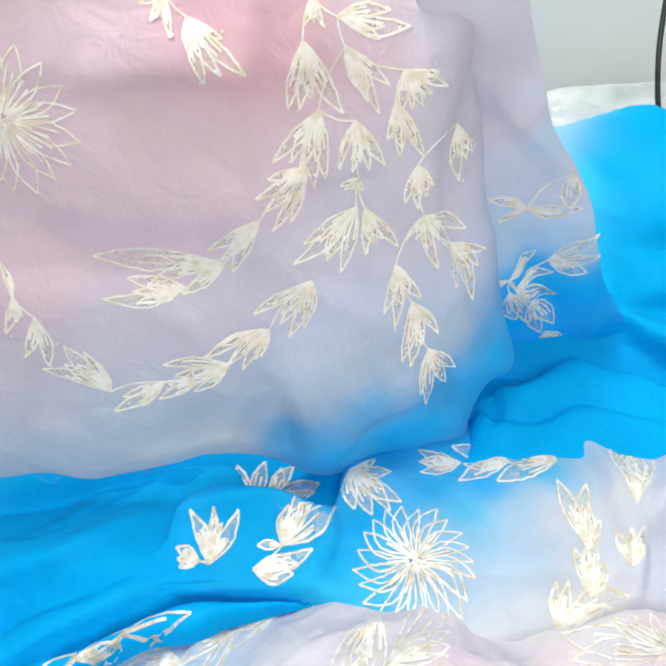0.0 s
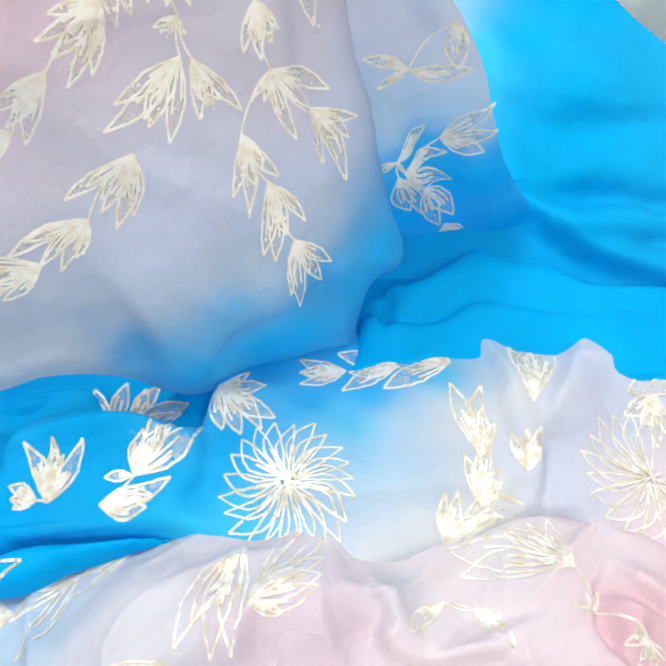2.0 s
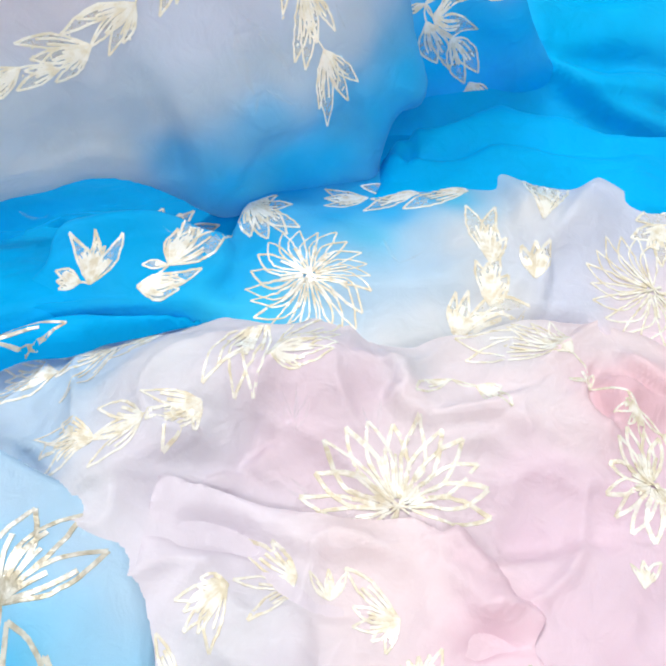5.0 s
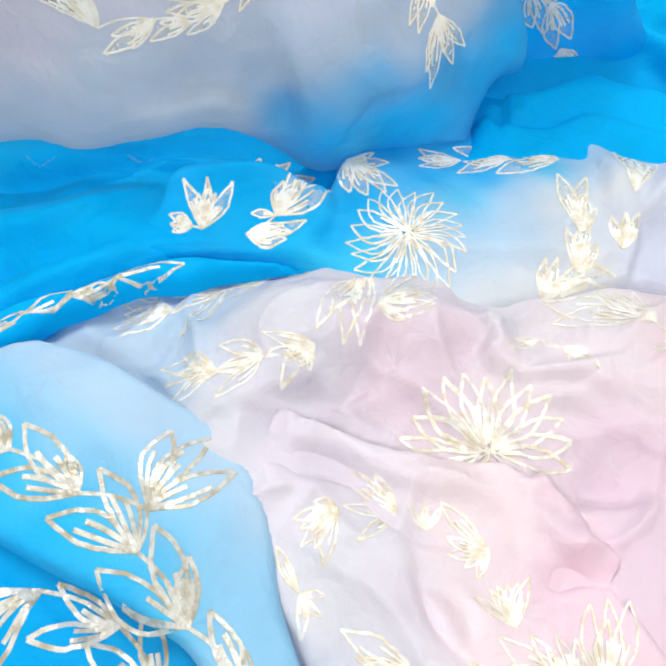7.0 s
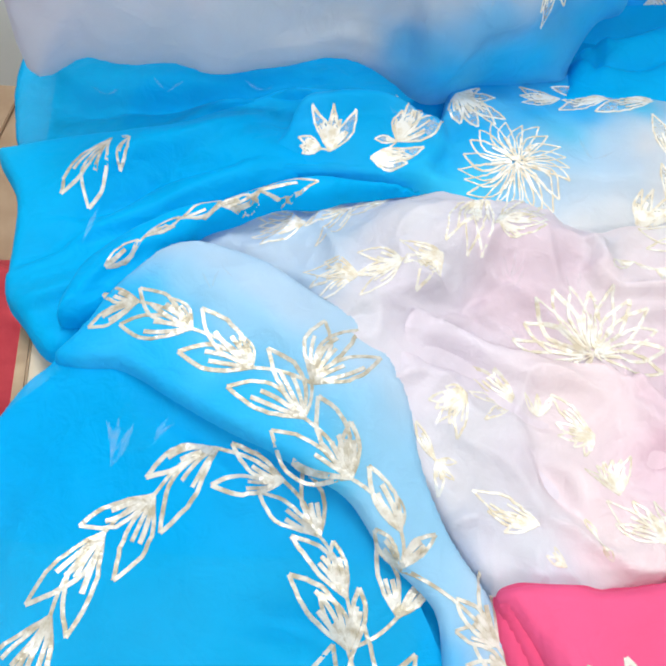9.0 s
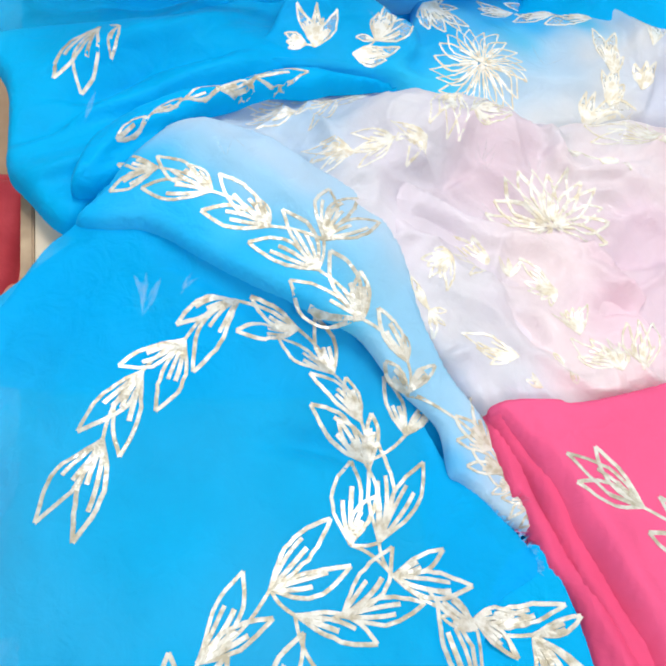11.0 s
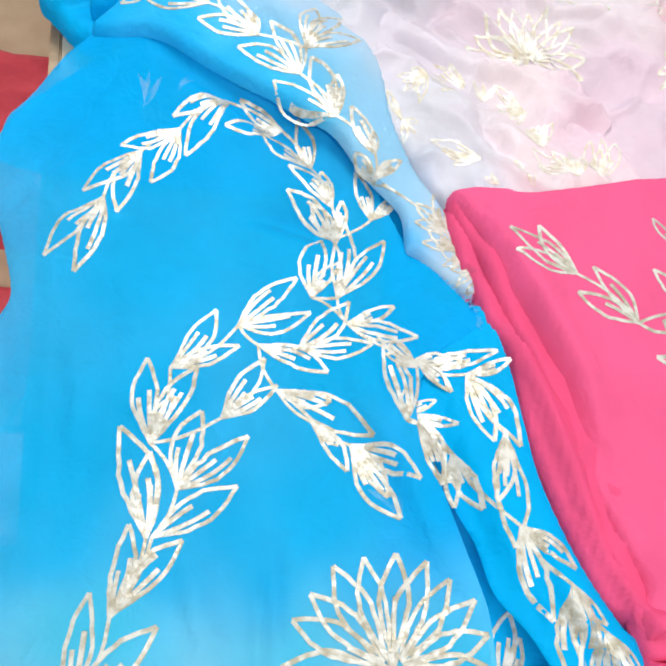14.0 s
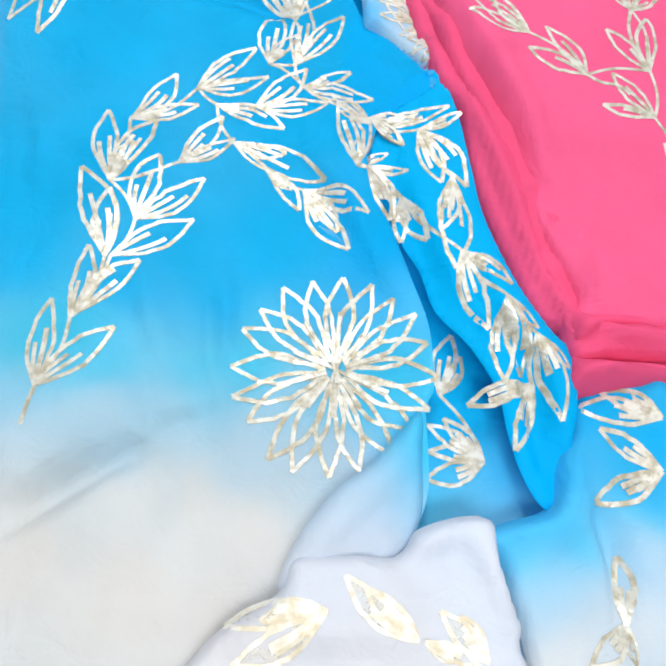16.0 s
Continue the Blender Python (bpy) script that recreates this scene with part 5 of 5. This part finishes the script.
gathered = cloth("left", "gathered_fold", DENSE, sari, "bright blue gathered fold with one leaf sprig", 0.004)
fold_b = cloth("fold_b", "gathered_fold", DENSE, sari, "bright blue gathered fold edged with a leaf vine", 0.002)
right = cloth("right", "ombre_fold", DENSE, sari, "fold fading from blue to white", 0.004)
lower = cloth("lower", "corner_fold", SHEER, sari, "sheer pale blue corner fold", 0.004)
bottom = cloth("bottom", "pale_fold", DENSE, sari, "lavender white fold", 0.004)
embroider("main", main, SILVER, 0.0034, 2, 0.148)
embroider("border", border, SILVER, 0.0034, 2, 0.13)
embroider("strip", strip, SILVER, 0.0034, 2, 0.17)
embroider("heap", heap, IVORY, 0.0021, 2, 0.12, 0.05, False, 1.25, 0, True)
embroider("heap2", heap2, IVORY, 0.0021, 2, 0.12, 0.0, False, 1.15, 0, True)
embroider("under", under, SILVER, 0.0034, 2)
embroider("band", band, IVORY, 0.0024, 3, 0.12, 0.04, True, 1.5, 0, True)
embroider("trough", trough, SILVER, 0.0026, 2, 0.14, 0.0, True, 1.5)
embroider("left", gathered, SILVER, 0.0036, 1)
embroider("fold_b", fold_b, SILVER, 0.0026, 1, 0.15, 0.06, False, 1.0)
embroider("right", right, SILVER, 0.0038, 2, 0.15, 0.0)
embroider("bottom", bottom, IVORY, 0.0032, 3, 0.14, 0.0, True)

# ---- the sari draped upright behind it ----
drape = empty("draped_sari", "rose, lavender and blue draped sari with gold leaf embroidery", "sari")
front = cloth("front", "hanging_panel", DENSE, drape, "rose and lavender panel with a blue hem", 0.006)
side = cloth("side", "side_panel", DENSE, drape, "lavender panel turning blue at the foot", 0.006)
back = cloth("back", "trailing_fold", DENSE, drape, "bright blue trailing folds", 0.006)
roll = cloth("roll", "rolled_fold", DENSE, drape, "bright blue rolled fold", 0.005)
embroider("front", front, GOLD, 0.0019, 2, 0.1, 0.06, True, 1.0, 2, True)
embroider("side", side, GOLD, 0.0024, 3, 0.16, 0.06, True)

# ---- the pink sari laid over the pile ----
pink_sari = empty("pink_sari", "folded hot pink sari with silver leaf sprigs laid on the pile", "sari")
pinklow = cloth("pinklow", "lower_panel", DENSE, pink_sari, "", 0.004)
pinkmid = cloth("pinkmid", "middle_panel", DENSE, pink_sari, "", 0.004)
pink = cloth("pink", "folded_panel", DENSE, pink_sari, "", 0.004)
embroider("pink", pink, SILVER, 0.0034, 1)


# ---- beside and behind the table ----
def mound(name, centre, size, lump, seed, mat, parent=None, label="", n=36):
    """A soft, creased slab of folded cloth or film, closed underneath."""
    u, v = np.meshgrid(np.linspace(-1, 1, n), np.linspace(-1, 1, n), indexing="ij")
    edge = np.clip(1 - np.maximum(np.abs(u), np.abs(v)) ** 8, 0, 1) ** 0.5
    w = 1 + 0.05 * ripple(u, v, seed, 0.5)
    z = size[2] * edge * (1 + lump * ripple(u, v, seed + 3, 0.55) + 0.6 * lump * np.clip(1 - np.abs(2 * ripple(u, v, seed + 8, 0.8)), 0, 1) ** 2)
    top = np.stack([centre[0] + u * w * size[0] / 2, centre[1] + v * w * size[1] / 2, centre[2] + z], -1).reshape(-1, 3)
    idx = np.arange(n * n).reshape(n, n)
    faces = [(int(idx[i, j]), int(idx[i + 1, j]), int(idx[i + 1, j + 1]), int(idx[i, j + 1])) for i in range(n - 1) for j in range(n - 1)]
    ring = [*idx[:, 0], *idx[-1, 1:], *idx[-2::-1, -1], *idx[0, -2:0:-1]]
    faces.append(tuple(int(k) for k in ring))
    return part(name, top, faces, mat, parent, label)


BOX_Z = -0.36
SHIFT = 0.08
box = empty("cardboard_box", "brown cardboard box standing beside the table", "box")
block("body", (-1.07, -0.75, FLOOR_Z), (-0.45, 0.95, BOX_Z - 0.012), CARD, box, "", 0.004)
block("flap", (-1.06, -0.74, BOX_Z - 0.011), (-0.77, 0.94, BOX_Z - 0.004), CARD, box, "", 0.002)
block("flap", (-0.76, -0.74, BOX_Z - 0.011), (-0.46, 0.94, BOX_Z), CARD, box, "", 0.002)
for label, name, mat, spots in (
        ("folded deep red garment on the cardboard box", "folded_garment", RED, ((-0.72, 0.28, 0.32, 0.4, 0.05), (-0.7, 0.27, 0.27, 0.34, 0.045))),
        ("coral folded garment lying beside the red one", "folded_garment", CORAL, ((-0.56, 0.24, 0.09, 0.2, 0.05), (-0.555, 0.2, 0.07, 0.1, 0.03))),
        ("dark red crumpled garment on the cardboard box", "folded_garment", RED, ((-0.66, -0.08, 0.26, 0.16, 0.05),)),
        ("coral pink folded garment on the cardboard box", "folded_garment", CORAL, ((-0.58, -0.28, 0.2, 0.14, 0.045),)),
        ("dark green folded garment on the cardboard box", "folded_garment", GREEN, ((-0.56, -0.47, 0.24, 0.2, 0.05),))):
    garment = empty(name, label, "garment", "garments on the box")
    z = BOX_Z
    for k, (x, y, w, d, h) in enumerate(spots):
        mound("fold", (x + SHIFT, y, z), (w, d, h), 0.22, int(abs(x * 100)) + k, mat, garment)
        z += 0.75 * h
film = mound("plastic_film", (0.52, 1.03, TOP_Z), (0.46, 0.12, 0.225), 0.12, 5, PLASTIC)
tagged(film, "crumpled white plastic film behind the blue cloth", "plastic film")
curve = bpy.data.curves.new("power_cable", "CURVE")
curve.dimensions, curve.bevel_depth, curve.bevel_resolution = "3D", 0.0038, 3
line = curve.splines.new("BEZIER")
line.bezier_points.add(3)
for p, q in zip(line.bezier_points, ((0.53, 1.19, 0.85), (0.488, 1.03, 0.36), (0.48, 0.97, 0.27), (0.51, 0.93, 0.15))):
    p.co = q
    p.handle_left_type = p.handle_right_type = "AUTO"
curve.materials.append(RUBBER)
tagged(new("power_cable", curve), "thin black power cable hanging by the wall", "cable")


# ---- frayed cut edges ----
def fray(key, start, end, mat, parent, seed, reach=0.009, count=520):
    """Loose threads along a stretch of a cloth's edge."""
    L, rnd, r = LAYERS[key], random.Random(seed), Ribbons(LAYERS[key])
    line = L.line
    n = len(line)
    for _ in range(count):
        a = rnd.uniform(start, end) * n
        i = int(a) % n
        p = line[i] + (a - int(a)) * (line[(i + 1) % n] - line[i])
        e = line[(i + 1) % n] - line[i]
        out = np.array([e[1], -e[0]]) / max(np.linalg.norm(e), 1e-9)
        inside = is_inside(np.array([p[0] + 0.004 * out[0]]), np.array([p[1] + 0.004 * out[1]]), line)[0]
        out = -out if inside else out
        way = out * rnd.uniform(0.4, 1) * reach + e / max(np.linalg.norm(e), 1e-9) * rnd.uniform(-0.6, 0.6) * reach
        s = np.linspace(-0.15, 1, 5)[:, None]
        bend = np.array([-way[1], way[0]]) * rnd.uniform(-0.4, 0.4)
        r.strip(p + s * way + s * s * bend, 0.00035, 0.0004)
    return tagged(r.made("frayed_threads", (mat,), parent), kind="stuff")


THREAD = plain("pink_thread", (0.75, 0.1, 0.26), (0.9, 0.2, 0.38), 0.7, 60.0)
fray("pinklow", 0.52, 0.98, THREAD, pinklow, 4)
BLUE_THREAD = plain("blue_thread", (0.02, 0.42, 0.85), (0.1, 0.55, 0.95), 0.7, 60.0)
fray("main", 0.785, 0.83, BLUE_THREAD, main, 9, 0.005, 120)
